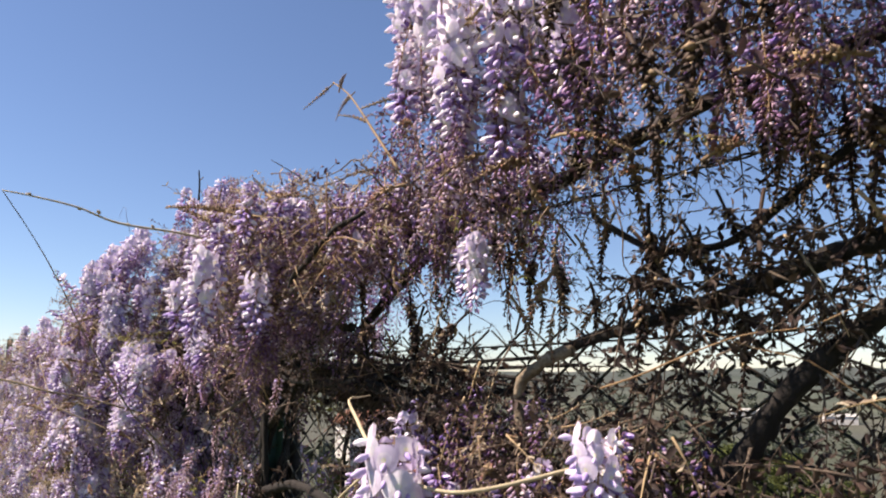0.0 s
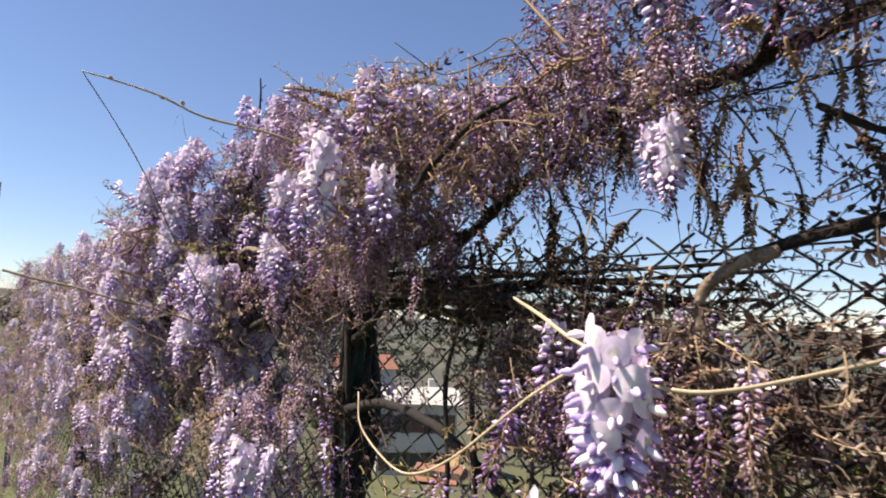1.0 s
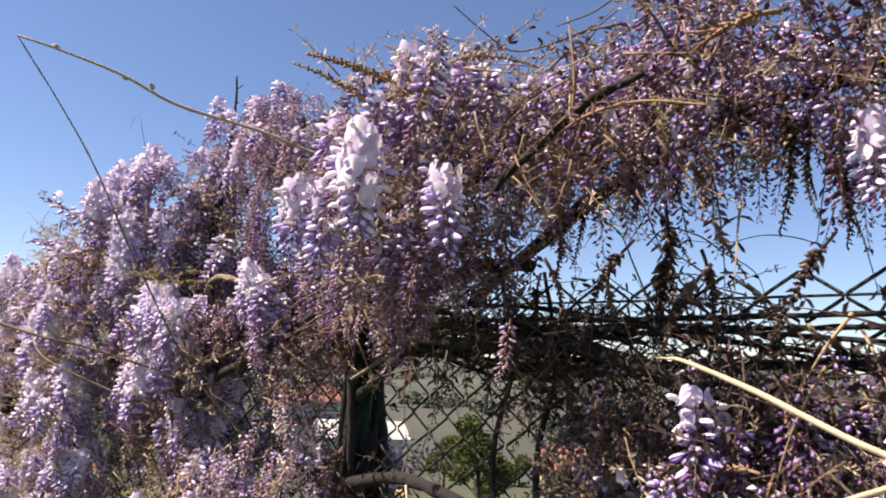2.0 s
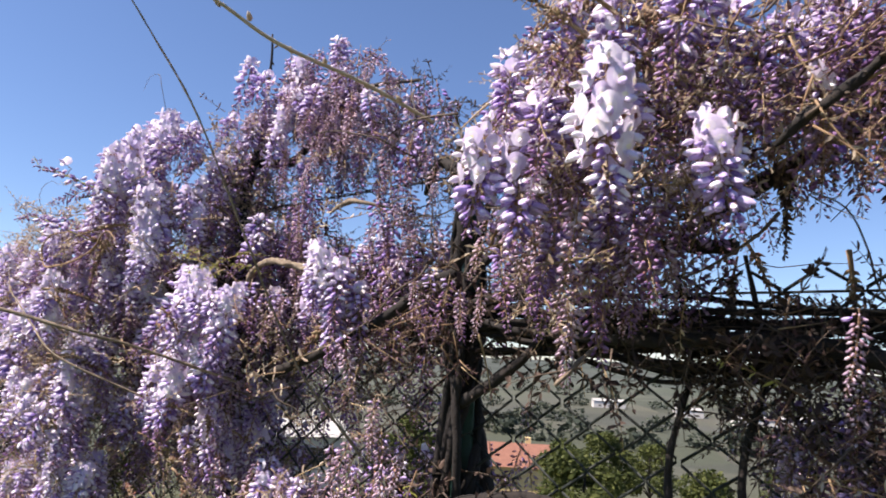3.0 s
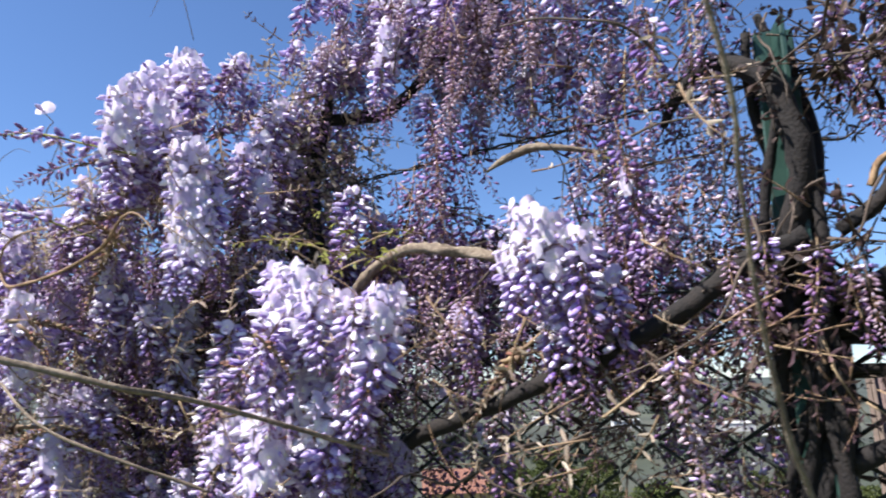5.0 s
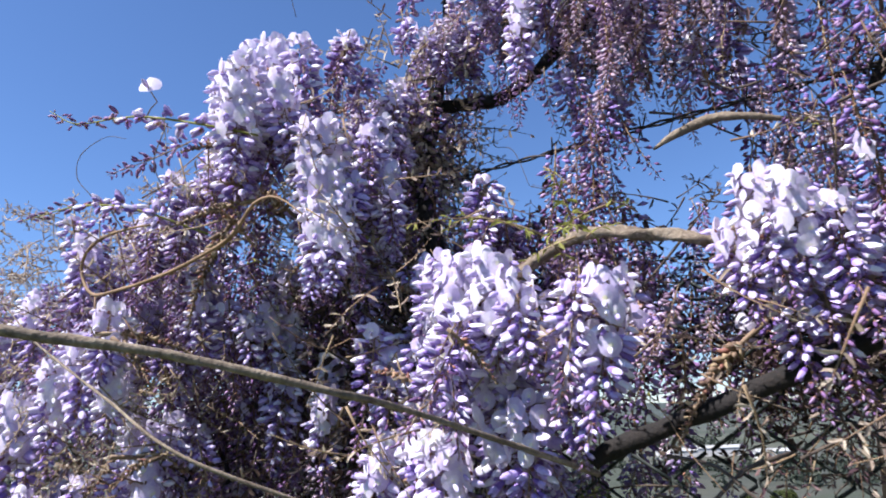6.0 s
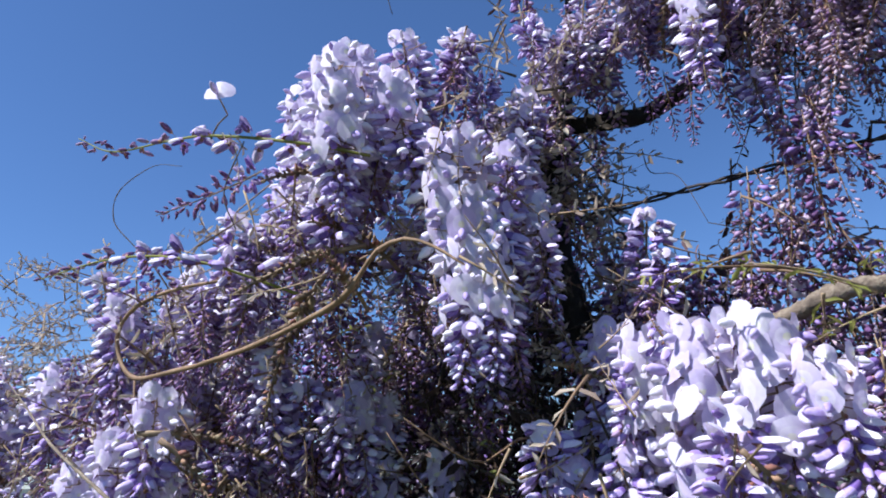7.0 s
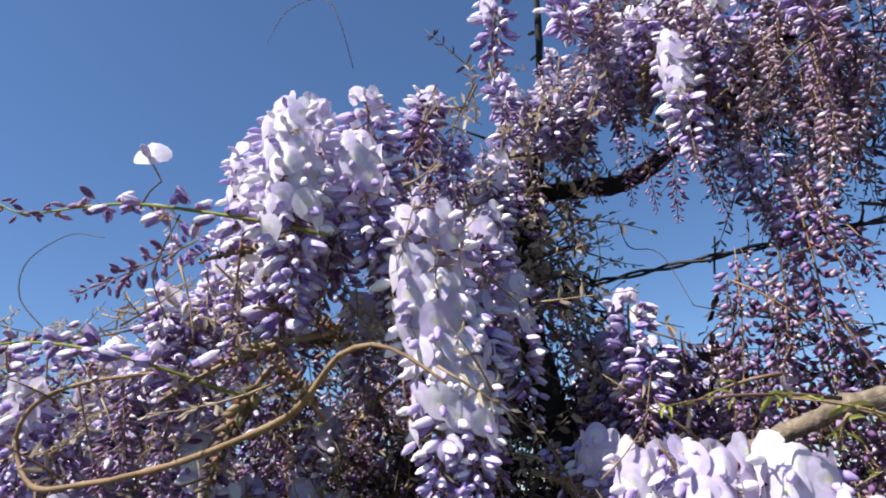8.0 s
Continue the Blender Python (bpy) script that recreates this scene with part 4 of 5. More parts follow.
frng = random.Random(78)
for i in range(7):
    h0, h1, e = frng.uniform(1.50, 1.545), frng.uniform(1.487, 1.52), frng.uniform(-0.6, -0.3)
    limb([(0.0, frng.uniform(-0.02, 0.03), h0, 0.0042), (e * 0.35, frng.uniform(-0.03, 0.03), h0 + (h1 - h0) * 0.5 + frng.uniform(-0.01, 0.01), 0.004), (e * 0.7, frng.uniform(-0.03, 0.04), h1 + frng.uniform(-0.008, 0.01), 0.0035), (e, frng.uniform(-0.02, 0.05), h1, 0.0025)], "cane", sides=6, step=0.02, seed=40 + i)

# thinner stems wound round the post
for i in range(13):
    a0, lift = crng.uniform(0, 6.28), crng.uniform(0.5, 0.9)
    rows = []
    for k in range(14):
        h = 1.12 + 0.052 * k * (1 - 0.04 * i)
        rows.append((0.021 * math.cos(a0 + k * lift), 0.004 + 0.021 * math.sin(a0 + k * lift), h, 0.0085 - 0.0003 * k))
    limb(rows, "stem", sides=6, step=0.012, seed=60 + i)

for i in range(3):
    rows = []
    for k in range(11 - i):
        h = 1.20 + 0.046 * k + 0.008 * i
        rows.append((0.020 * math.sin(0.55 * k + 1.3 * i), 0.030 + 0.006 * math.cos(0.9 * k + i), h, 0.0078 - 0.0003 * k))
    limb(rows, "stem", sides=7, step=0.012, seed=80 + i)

# ---- wisteria: flowers, by the mass of the plant ----
TOPS = (
    (0.0, [(-1.4, 2.05), (-0.7, 2.04), (-0.40, 1.95), (-0.33, 1.87), (-0.23, 1.865), (-0.18, 1.93), (-0.07, 1.90), (-0.04, 1.865), (0.012, 1.86), (0.1, 1.925), (0.2, 1.975), (0.3, 2.04), (0.40, 2.055), (0.455, 1.985), (0.55, 1.935), (0.66, 1.92), (0.74, 1.86), (0.82, 1.80), (1.0, 1.79), (1.6, 1.80), (2.5, 1.76), (3.8, 1.68), (5.5, 1.6)]),
    (0.1, [(-1.4, 2.05), (-0.6, 2.03), (-0.50, 1.91), (-0.44, 1.815), (-0.355, 1.81), (-0.30, 1.87), (-0.15, 1.89), (-0.12, 1.84), (-0.10, 1.80), (-0.057, 1.795), (0.0, 1.845), (0.064, 1.88), (0.13, 1.915), (0.21, 1.945), (0.30, 1.965), (0.40, 1.945), (0.455, 1.94), (0.55, 1.925), (0.65, 1.905), (0.72, 1.84), (0.80, 1.78), (1.0, 1.79), (1.6, 1.80), (2.5, 1.76), (3.8, 1.68), (5.5, 1.6)]),
    (0.2, [(-1.4, 2.0), (-0.67, 1.97), (-0.60, 1.85), (-0.55, 1.77), (-0.49, 1.76), (-0.45, 1.80), (-0.36, 1.85), (-0.28, 1.87), (-0.25, 1.83), (-0.20, 1.765), (-0.166, 1.73), (-0.13, 1.72), (-0.072, 1.76), (-0.011, 1.794), (0.05, 1.83), (0.12, 1.855), (0.3, 1.81), (0.44, 1.805), (0.52, 1.83), (0.6, 1.83), (0.66, 1.79), (0.75, 1.75), (1.0, 1.73), (1.6, 1.74), (2.5, 1.70), (3.8, 1.62), (5.5, 1.54)]))


def top_of(s, d):
    """Height of the top of the mass at s along the fence, d in front of it."""
    low, mid, front = (np.interp(s, [q[0] for q in line], [q[1] for q in line]) for _, line in TOPS)
    return np.interp(d, (0.0, 0.1, 0.2), (low, mid, front)) - 0.7 * max(0.0, d - 0.2)


GAPS = [(0.398, 1.772, 0.060, 0.058), (0.235, 1.692, 0.052, 0.032), (0.075, 1.70, 0.02, 0.02), (-0.04, 1.68, 0.03, 0.03), (-0.13, 1.63, 0.035, 0.022), (0.035, 1.62, 0.02, 0.018), (-0.45, 1.60, 0.13, 0.04), (-0.92, 1.60, 0.14, 0.075), (-0.16, 1.41, 0.16, 0.085), (-0.97, 1.50, 0.09, 0.05), (0.20, 1.44, 0.06, 0.04)]


def room(s, h, d):
    """Whether flowers hang here: below the top of the mass, clear of the gaps and of the post."""
    if h > top_of(s, d):
        return False
    if d > 0.0 and 0.09 < s < 0.33 and 1.38 < h < 1.495:
        return False
    if -0.60 < s < -0.33 and 1.55 < h < 1.645 - 0.25 * d:
        return False
    if -1.1 < s <= -0.60 and d > -0.06 and 1.53 < h < (1.63 if s > -0.76 else 1.67):
        return False
    if d > 0.03 and h > 1.5 and -0.75 * d - 0.02 < s < 0.045 - 0.2 * d:
        return False
    if -0.15 < d < -0.03 and 0.22 < s < 0.40 and 1.66 < h < 1.79:
        return False
    if -0.15 < d < -0.02 and 0.345 < s < 0.47 and 1.72 < h < 1.92:
        return False
    if d > 0.07 and 0.02 < s < 0.425 and h > (1.60 if s < 0.36 else 1.66):
        return False
    if d > 0.10 and 0.45 < s < 0.62 and h < 1.62:
        return False
    return d > 0.14 or d < -0.15 or all(((s - a) / c) ** 2 + ((h - b) / e) ** 2 > 1 for a, b, c, e in GAPS)


def spots(n, s0, s1, h0, h1, d0, d1, seed, sink=0.07):
    rng = random.Random(seed)
    got = []
    for i in range(n * 30):
        s, h, d = rng.uniform(s0, s1), rng.uniform(h0, h1), rng.uniform(d0, d1)
        if room(s, h, d) and room(s, h - sink, d) and (sink < 0 or room(s, h - 0.035, d)):
            got.append((s, d, h, rng))
            if len(got) == n:
                break
    return got


def clumps(n, per, s0, s1, h0, h1, d0, d1, seed):
    """Spots in clumps: clusters that spring from one spur and fan out, with hollows between the clumps."""
    got = []
    for s, d, h, rng in spots(n, s0, s1, h0, h1, d0, d1, seed):
        for k in range(rng.randint(per - 2, per + 1)):
            a, r = rng.uniform(0, 6.28), rng.uniform(0.012, 0.062)
            q = (s + r * math.cos(a), min(d + rng.uniform(-0.05, 0.04), 0.27), h + 0.7 * r * math.sin(a) - rng.uniform(0, 0.03))
            if room(q[0], q[2], q[1]) and room(q[0], q[2] - 0.07, q[1]) and room(q[0], q[2] - 0.035, q[1]):
                got.append((*q, rng, 220 * r * math.cos(a)))
    return got


def hang(s, d, h, kind, size, tilt, spin, vine, side=0.0):
    p = at(s, d, h) - vine.location
    lean = Matrix.Rotation(radians(tilt), 4, Vector((-OUT.y, OUT.x, 0))) @ Matrix.Rotation(radians(side), 4, OUT)
    return share("raceme", FINE[kind], Matrix.Translation(p) @ lean @ pose(0, 0, 0, 0, 0, spin) @ Matrix.Scale(size, 4), vine)


# the clusters that stand out, one by one: s, d, h of the stalk's top, kind, size
for row in (
    (0.635, 0.11, 1.915, 14, 0.85), (0.655, 0.12, 1.895, 14, 0.85), (0.600, 0.14, 1.875, 14, 0.9), (0.585, 0.18, 1.850, 15, 0.85), (0.610, 0.19, 1.825, 13, 0.85), (0.560, 0.20, 1.820, 14, 0.95), (0.630, 0.16, 1.86, 3, 0.9), (0.524, 0.24, 1.795, 15, 0.80), (0.545, 0.22, 1.775, 11, 0.95), (0.496, 0.22, 1.775, 10, 0.80), (0.466, 0.207, 1.728, 14, 0.9), (0.458, 0.205, 1.690, 15, 0.75), (0.448, 0.20, 1.665, 15, 0.58), (0.462, 0.15, 1.745, 3, 0.75), (0.455, 0.13, 1.715, 1, 0.75), (0.47, 0.12, 1.765, 1, 0.7), (0.452, 0.19, 1.690, 6, 0.95), (0.415, 0.13, 1.618, 10, 0.7), (0.385, 0.155, 1.607, 14, 0.75), (0.352, 0.18, 1.602, 14, 0.78), (0.322, 0.185, 1.597, 12, 0.8), (0.300, 0.195, 1.580, 10, 0.66), (0.365, 0.14, 1.572, 13, 0.75), (0.345, 0.16, 1.53, 13, 0.9), (0.39, 0.165, 1.525, 11, 0.9), (0.31, 0.17, 1.505, 10, 0.8), (0.37, 0.18, 1.48, 11, 0.85),
    (0.275, 0.18, 1.545, 11, 0.7), (0.245, 0.18, 1.578, 13, 0.8), (0.33, 0.16, 1.555, 11, 0.75), (0.43, 0.11, 1.56, 6, 0.8), (0.682, 0.25, 1.605, 10, 0.80), (0.385, 0.03, 1.825, 8, 0.7), (0.365, 0.04, 1.82, 9, 0.7), (0.345, 0.03, 1.81, 8, 0.8), (0.325, 0.03, 1.80, 6, 0.7), (0.40, 0.02, 1.84, 9, 0.6), (0.31, 0.04, 1.79, 9, 0.8), (0.355, 0.05, 1.835, 16, 0.7), (0.347, 0.06, 1.880, 4, 0.85), (0.380, 0.02, 1.985, 1, 0.95), (0.355, 0.03, 1.975, 0, 0.95), (0.345, 0.01, 1.94, 4, 0.9), (0.395, 0.0, 1.96, 3, 0.9), (0.33, 0.04, 1.92, 6, 0.9),
    (0.168, 0.11, 1.642, 13, 0.72), (0.147, 0.115, 1.628, 12, 0.72), (0.125, 0.105, 1.616, 3, 0.85), (0.185, 0.10, 1.612, 10, 0.7), (0.14, 0.10, 1.575, 6, 0.85), (0.115, 0.08, 1.59, 6, 0.9), (0.16, 0.09, 1.57, 3, 0.8), (0.478, 0.05, 2.000, 3, 1.0), (0.726, 0.25, 1.583, 11, 0.8), (0.772, 0.25, 1.562, 13, 0.8), (0.745, 0.20, 1.60, 10, 0.7), (0.69, 0.24, 1.555, 12, 0.7)):
    s, d, h, kind, size = row
    hang(s, d, h, kind, size, random.uniform(-6, 6), random.uniform(0, 360), VINE)
# closed dark kinds near s -0.2 stand in for clusters in shade
for row in (
    (-0.130, 0.10, 1.725, 0, 0.6), (-0.201, 0.22, 1.705, 6, 0.75), (-0.19, 0.17, 1.735, 6, 0.75), (-0.165, 0.11, 1.705, 8, 0.8), (-0.045, 0.07, 1.575, 17, 0.7), (0.035, 0.065, 1.59, 18, 0.6), (-0.075, 0.07, 1.58, 16, 0.7), (-0.02, 0.062, 1.592, 8, 0.9), (0.012, 0.06, 1.60, 9, 0.8), (-0.035, 0.058, 1.575, 8, 0.8), (0.03, 0.06, 1.575, 8, 0.9), (-0.332, 0.27, 1.694, 12, 0.95), (-0.227, 0.266, 1.672, 10, 0.80), (-0.250, 0.25, 1.665, 10, 0.85),
    (-0.30, 0.20, 1.645, 6, 0.8), (-0.27, 0.19, 1.625, 3, 0.7), (-0.462, 0.22, 1.535, 17, 0.65), (-0.285, 0.15, 1.565, 17, 0.6), (-0.386, 0.22, 1.665, 10, 0.8), (-0.62, 0.15, 2.02, 15, 1.0), (-0.575, 0.12, 1.84, 8, 0.8), (-0.64, 0.13, 2.06, 14, 1.1), (-0.12, 0.05, 1.76, 9, 0.7), (-0.70, 0.12, 1.675, 5, 0.75), (-0.67, 0.11, 1.68, 0, 0.7), (-0.785, 0.15, 1.462, 18, 0.9), (-0.735, 0.243, 1.486, 12, 1.15), (-0.722, 0.24, 1.46, 10, 1.0), (-0.225, 0.30, 1.330, 11, 0.8), (-0.767, 0.10, 1.462, 6, 0.9), (-0.658, 0.15, 1.960, 15, 0.95),
    (-0.690, 0.15, 1.880, 15, 0.95), (-0.735, 0.17, 1.915, 15, 1.0), (-0.778, 0.15, 1.920, 13, 1.05), (-0.775, 0.14, 1.830, 11, 0.95), (-0.64, 0.16, 1.90, 11, 0.9), (-0.74, 0.08, 1.95, 11, 1.0), (-0.72, 0.10, 1.99, 10, 1.0), (-0.79, 0.12, 1.90, 13, 0.95), (-0.76, 0.06, 1.98, 11, 1.0), (-0.82, 0.12, 1.88, 10, 0.9), (-0.856, 0.15, 1.852, 2, 1.0), (-0.913, 0.20, 1.500, 10, 0.8), (0.900, 0.22, 1.54, 11, 1.2)):
    s, d, h, kind, size = row
    hang(s, d, h, kind, size, random.uniform(-6, 6), random.uniform(0, 360), VINE if s > -0.2 else RIGHTVINE)

# the outer clusters of the near mass; dark-bud kinds also stand in for shaded ones
for n, per, s0, s1, h0, h1, d0, d1, seed, vine, kinds in (
        (30, 5, 0.08, 0.95, 1.25, 1.95, 0.13, 0.23, 1, VINE, (0, 1, 3, 4, 6, 6, 7, 9)), (15, 4, 0.02, 0.45, 1.80, 2.0, -0.08, 0.06, 2, VINE, (16, 17, 18, 16, 8, 7)), (11, 4, 0.55, 1.0, 1.3, 1.9, 0.10, 0.20, 3, VINE, (0, 1, 3, 6, 7, 9)),
        (17, 4, 0.03, 0.34, 1.3, 1.62, 0.04, 0.14, 6, VINE, (6, 16, 17, 18)), (14, 5, -1.15, -0.3, 1.76, 2.04, 0.0, 0.20, 4, RIGHTVINE, (16, 8, 17, 9, 18, 9)), (8, 5, -0.44, -0.24, 1.75, 1.88, 0.04, 0.20, 7, RIGHTVINE, (6, 9, 8, 16, 3)),
        (8, 4, -1.1, -0.5, 1.2, 1.5, 0.04, 0.18, 5, RIGHTVINE, (8, 9, 9)), (14, 4, -0.5, -0.06, 1.74, 1.90, -0.10, 0.06, 8, RIGHTVINE, (6, 8, 9, 9, 8)), (9, 4, -0.36, -0.14, 1.65, 1.75, 0.06, 0.20, 9, RIGHTVINE, (16, 6, 18, 9)), (10, 4, -0.32, -0.09, 1.80, 1.93, 0.03, 0.18, 10, RIGHTVINE, (9, 6, 9, 8)), (5, 3, 0.39, 0.47, 1.56, 1.63, 0.09, 0.14, 16, VINE, (10, 7, 6)), (6, 5, 0.60, 0.71, 1.68, 1.77, 0.11, 0.19, 17, VINE, (9, 8, 6, 9)), (13, 4, -0.60, -0.16, 1.74, 1.93, -0.16, -0.02, 18, RIGHTVINE, (8, 6, 9, 9, 8)), (8, 4, 0.355, 0.45, 1.86, 1.94, 0.0, 0.06, 19, VINE, (7, 16, 6, 3)), (3, 3, 0.49, 0.54, 1.62, 1.78, 0.05, 0.12, 20, VINE, (6, 9, 8, 3)), (3, 4, -0.34, -0.22, 1.68, 1.80, 0.14, 0.25, 21, RIGHTVINE, (6, 3, 9, 6)), (9, 4, 0.47, 0.58, 1.79, 1.865, 0.03, 0.12, 11, VINE, (8, 9, 6, 3)), (3, 3, 0.40, 0.47, 1.68, 1.73, -0.05, 0.04, 14, VINE, (8, 9, 7, 6)), (12, 4, 0.14, 0.56, 1.65, 1.73, -0.32, -0.18, 22, VINE, (7, 8, 9, 8)), (6, 4, 0.75, 1.3, 1.60, 1.79, 0.10, 0.2, 15, VINE, (0, 1, 5, 3, 7)), (12, 4, 0.66, 1.15, 1.5, 1.74, 0.12, 0.26, 12, VINE, (0, 1, 3, 6, 7, 9)), (3, 4, -0.62, -0.42, 1.42, 1.53, -0.03, 0.08, 13, RIGHTVINE, (8, 9, 7)), (10, 4, 0.03, 0.46, 1.88, 2.05, -0.04, 0.06, 201, VINE, (16, 17, 6, 18)), (9, 5, 0.10, 0.46, 1.83, 1.97, 0.02, 0.09, 214, VINE, (16, 17, 18, 7)), (8, 5, 0.42, 0.80, 1.36, 1.55, 0.03, 0.10, 212, VINE, (0, 1, 3, 6)), (5, 4, 0.0, 0.22, 1.67, 1.77, -0.08, 0.05, 202, VINE, (16, 17, 18)), (9, 5, -0.34, -0.21, 1.60, 1.71, 0.12, 0.19, 204, RIGHTVINE, (16, 17, 18, 8, 9))):
    for s, d, h, rng, side in clumps(n, per, s0, s1, h0, h1, d0, d1, seed):
        hang(s, d, h, rng.choice(kinds), rng.uniform(0.62, 1.05), rng.gauss(-5, 14), rng.uniform(0, 360), vine, side + rng.gauss(0, 8))


def mass(name, zones, vine, label):
    """The inner and further clusters of the plant, joined; deep ones take dark kinds in place of shade."""
    vs, fs, ms, n = [], [], [], 0
    for count, s0, s1, h0, h1, d0, d1, seed in zones:
        for s, d, h, rng, side in clumps(count // 5, 6, s0, s1, h0, h1, d0, d1, seed):
            v, f, m = COARSE[rng.randrange(0 if d > 0.10 and s > -0.4 else 3, len(COARSE))]
            r = np.array((Matrix.Rotation(rng.uniform(0, 6.28), 3, "Z") @ Matrix.Rotation(rng.gauss(0, 0.2), 3, "X")))
            vs.append(v @ r.T * rng.uniform(0.7, 1.05) + np.array(at(s, d, h) - vine.location))
            fs.append(f + n)
            ms.append(m)
            n += len(v)
    ob = build(name, np.concatenate(vs), np.concatenate(fs), FLOWER_MATS, np.concatenate(ms), vine, label)
    tagged(ob, kind="stuff")


mass("flower_mass", ((320, 0.08, 1.1, 1.0, 1.97, -0.10, 0.08, 31), (170, 0.5, 1.05, 1.42, 1.76, -0.16, 0.02, 29), (190, 0.55, 1.4, 1.5, 1.80, -0.22, 0.0, 26), (150, 0.0, 0.6, 1.68, 2.0, -0.14, 0.06, 32), (110, 0.25, 1.0, 1.0, 1.68, -0.16, 0.0, 36), (90, 0.0, 0.30, 1.3, 1.64, -0.10, 0.06, 30), (170, 0.06, 0.42, 1.55, 1.84, -0.14, 0.04, 24), (60, 0.28, 0.47, 1.67, 1.725, -0.08, 0.03, 22), (150, 0.12, 0.60, 1.60, 1.715, -0.34, -0.18, 137), (300, 0.44, 0.85, 1.34, 1.66, -0.12, 0.08, 132), (70, 0.62, 0.85, 1.56, 1.70, 0.0, 0.10, 133)), VINE, "crowded lilac flower clusters deep in the vine")
# the row from h 2.02 is unseen cover, added to shade the right side
mass("flower_mass", ((150, -1.4, -0.2, 1.74, 2.06, -0.12, 0.16, 33), (90, -1.5, -0.75, 2.02, 2.06, -0.3, 0.2, 38), (120, -1.3, -0.78, 1.80, 2.02, -0.05, 0.12, 23), (90, -0.5, -0.03, 1.70, 1.92, -0.16, 0.02, 39), (130, -1.3, -0.42, 0.9, 1.50, -0.06, 0.12, 34), (110, -0.80, -0.33, 1.2, 1.50, -0.07, 0.09, 28), (130, -0.66, -0.29, 1.43, 1.54, -0.08, 0.06, 25), (110, -1.0, -0.5, 1.2, 1.47, 0.0, 0.16, 27), (110, -1.4, -0.90, 1.74, 2.04, -0.04, 0.28, 135), (30, -0.80, -0.52, 1.72, 1.82, -0.10, 0.06, 136), (70, -0.6, -0.12, 1.64, 1.85, 0.0, 0.14, 37)), RIGHTVINE, "crowded lilac flower clusters deep in the vine")
mass("flower_mass", ((420, 0.95, 2.6, 0.85, 1.82, 0.0, 0.30, 41), (130, 2.3, 3.8, 1.0, 1.78, 0.0, 0.26, 42), (80, 3.7, 6.0, 0.6, 1.7, 0.0, 0.26, 43), (90, 0.8, 1.6, 0.95, 1.3, 0.0, 0.2, 45)), FARVINE, "crowded lilac flower clusters")


def shade_leaves(zones, vine, name="inner_shade_foliage", mats=(DARKLEAF, DRYTWIG), label="dark brown leaves and dead stalks, partly shade filler", free=False, big=1.0):
    """Brown twiggy leaf and dead stuff inside the plant, joined; dark mats also stand in for shade there."""
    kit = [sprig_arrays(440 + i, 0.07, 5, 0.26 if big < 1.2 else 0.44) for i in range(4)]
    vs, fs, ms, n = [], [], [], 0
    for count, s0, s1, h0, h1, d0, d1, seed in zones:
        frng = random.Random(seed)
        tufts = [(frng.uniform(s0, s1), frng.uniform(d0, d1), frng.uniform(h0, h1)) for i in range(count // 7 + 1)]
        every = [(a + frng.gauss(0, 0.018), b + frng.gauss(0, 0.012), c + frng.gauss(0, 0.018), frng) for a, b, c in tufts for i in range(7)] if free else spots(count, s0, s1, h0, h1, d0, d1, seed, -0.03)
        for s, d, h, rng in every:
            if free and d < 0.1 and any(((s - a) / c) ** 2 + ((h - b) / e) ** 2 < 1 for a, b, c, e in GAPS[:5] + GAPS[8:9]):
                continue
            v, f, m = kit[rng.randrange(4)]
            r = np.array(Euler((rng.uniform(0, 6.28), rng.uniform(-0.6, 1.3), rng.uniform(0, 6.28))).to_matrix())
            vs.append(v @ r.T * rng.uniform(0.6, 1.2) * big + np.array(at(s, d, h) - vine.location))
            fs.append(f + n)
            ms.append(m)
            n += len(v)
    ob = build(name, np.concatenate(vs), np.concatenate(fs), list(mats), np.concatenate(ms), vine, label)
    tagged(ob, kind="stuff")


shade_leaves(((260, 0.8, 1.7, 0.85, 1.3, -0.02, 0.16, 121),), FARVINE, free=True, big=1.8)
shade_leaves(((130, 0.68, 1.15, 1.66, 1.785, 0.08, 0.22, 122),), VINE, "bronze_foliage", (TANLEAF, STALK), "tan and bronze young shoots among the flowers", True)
# dark tufts darken the hollows of the mass in place of real shade
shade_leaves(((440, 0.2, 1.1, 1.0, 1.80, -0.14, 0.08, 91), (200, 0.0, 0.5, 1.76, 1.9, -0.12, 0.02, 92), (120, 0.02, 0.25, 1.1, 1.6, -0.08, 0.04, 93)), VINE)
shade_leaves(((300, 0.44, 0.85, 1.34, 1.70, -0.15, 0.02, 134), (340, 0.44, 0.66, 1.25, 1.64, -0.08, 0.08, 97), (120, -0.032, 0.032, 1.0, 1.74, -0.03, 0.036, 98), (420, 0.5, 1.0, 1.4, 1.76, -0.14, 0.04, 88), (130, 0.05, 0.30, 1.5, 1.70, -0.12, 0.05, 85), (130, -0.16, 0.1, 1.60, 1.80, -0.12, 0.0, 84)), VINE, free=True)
# the last row, above h 2.0, is more of that unseen shading cover
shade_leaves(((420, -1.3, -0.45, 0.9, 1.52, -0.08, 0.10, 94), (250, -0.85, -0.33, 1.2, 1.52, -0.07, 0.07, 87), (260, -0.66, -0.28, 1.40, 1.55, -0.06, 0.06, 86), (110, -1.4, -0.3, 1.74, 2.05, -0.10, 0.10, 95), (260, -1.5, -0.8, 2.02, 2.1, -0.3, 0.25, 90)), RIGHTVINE)
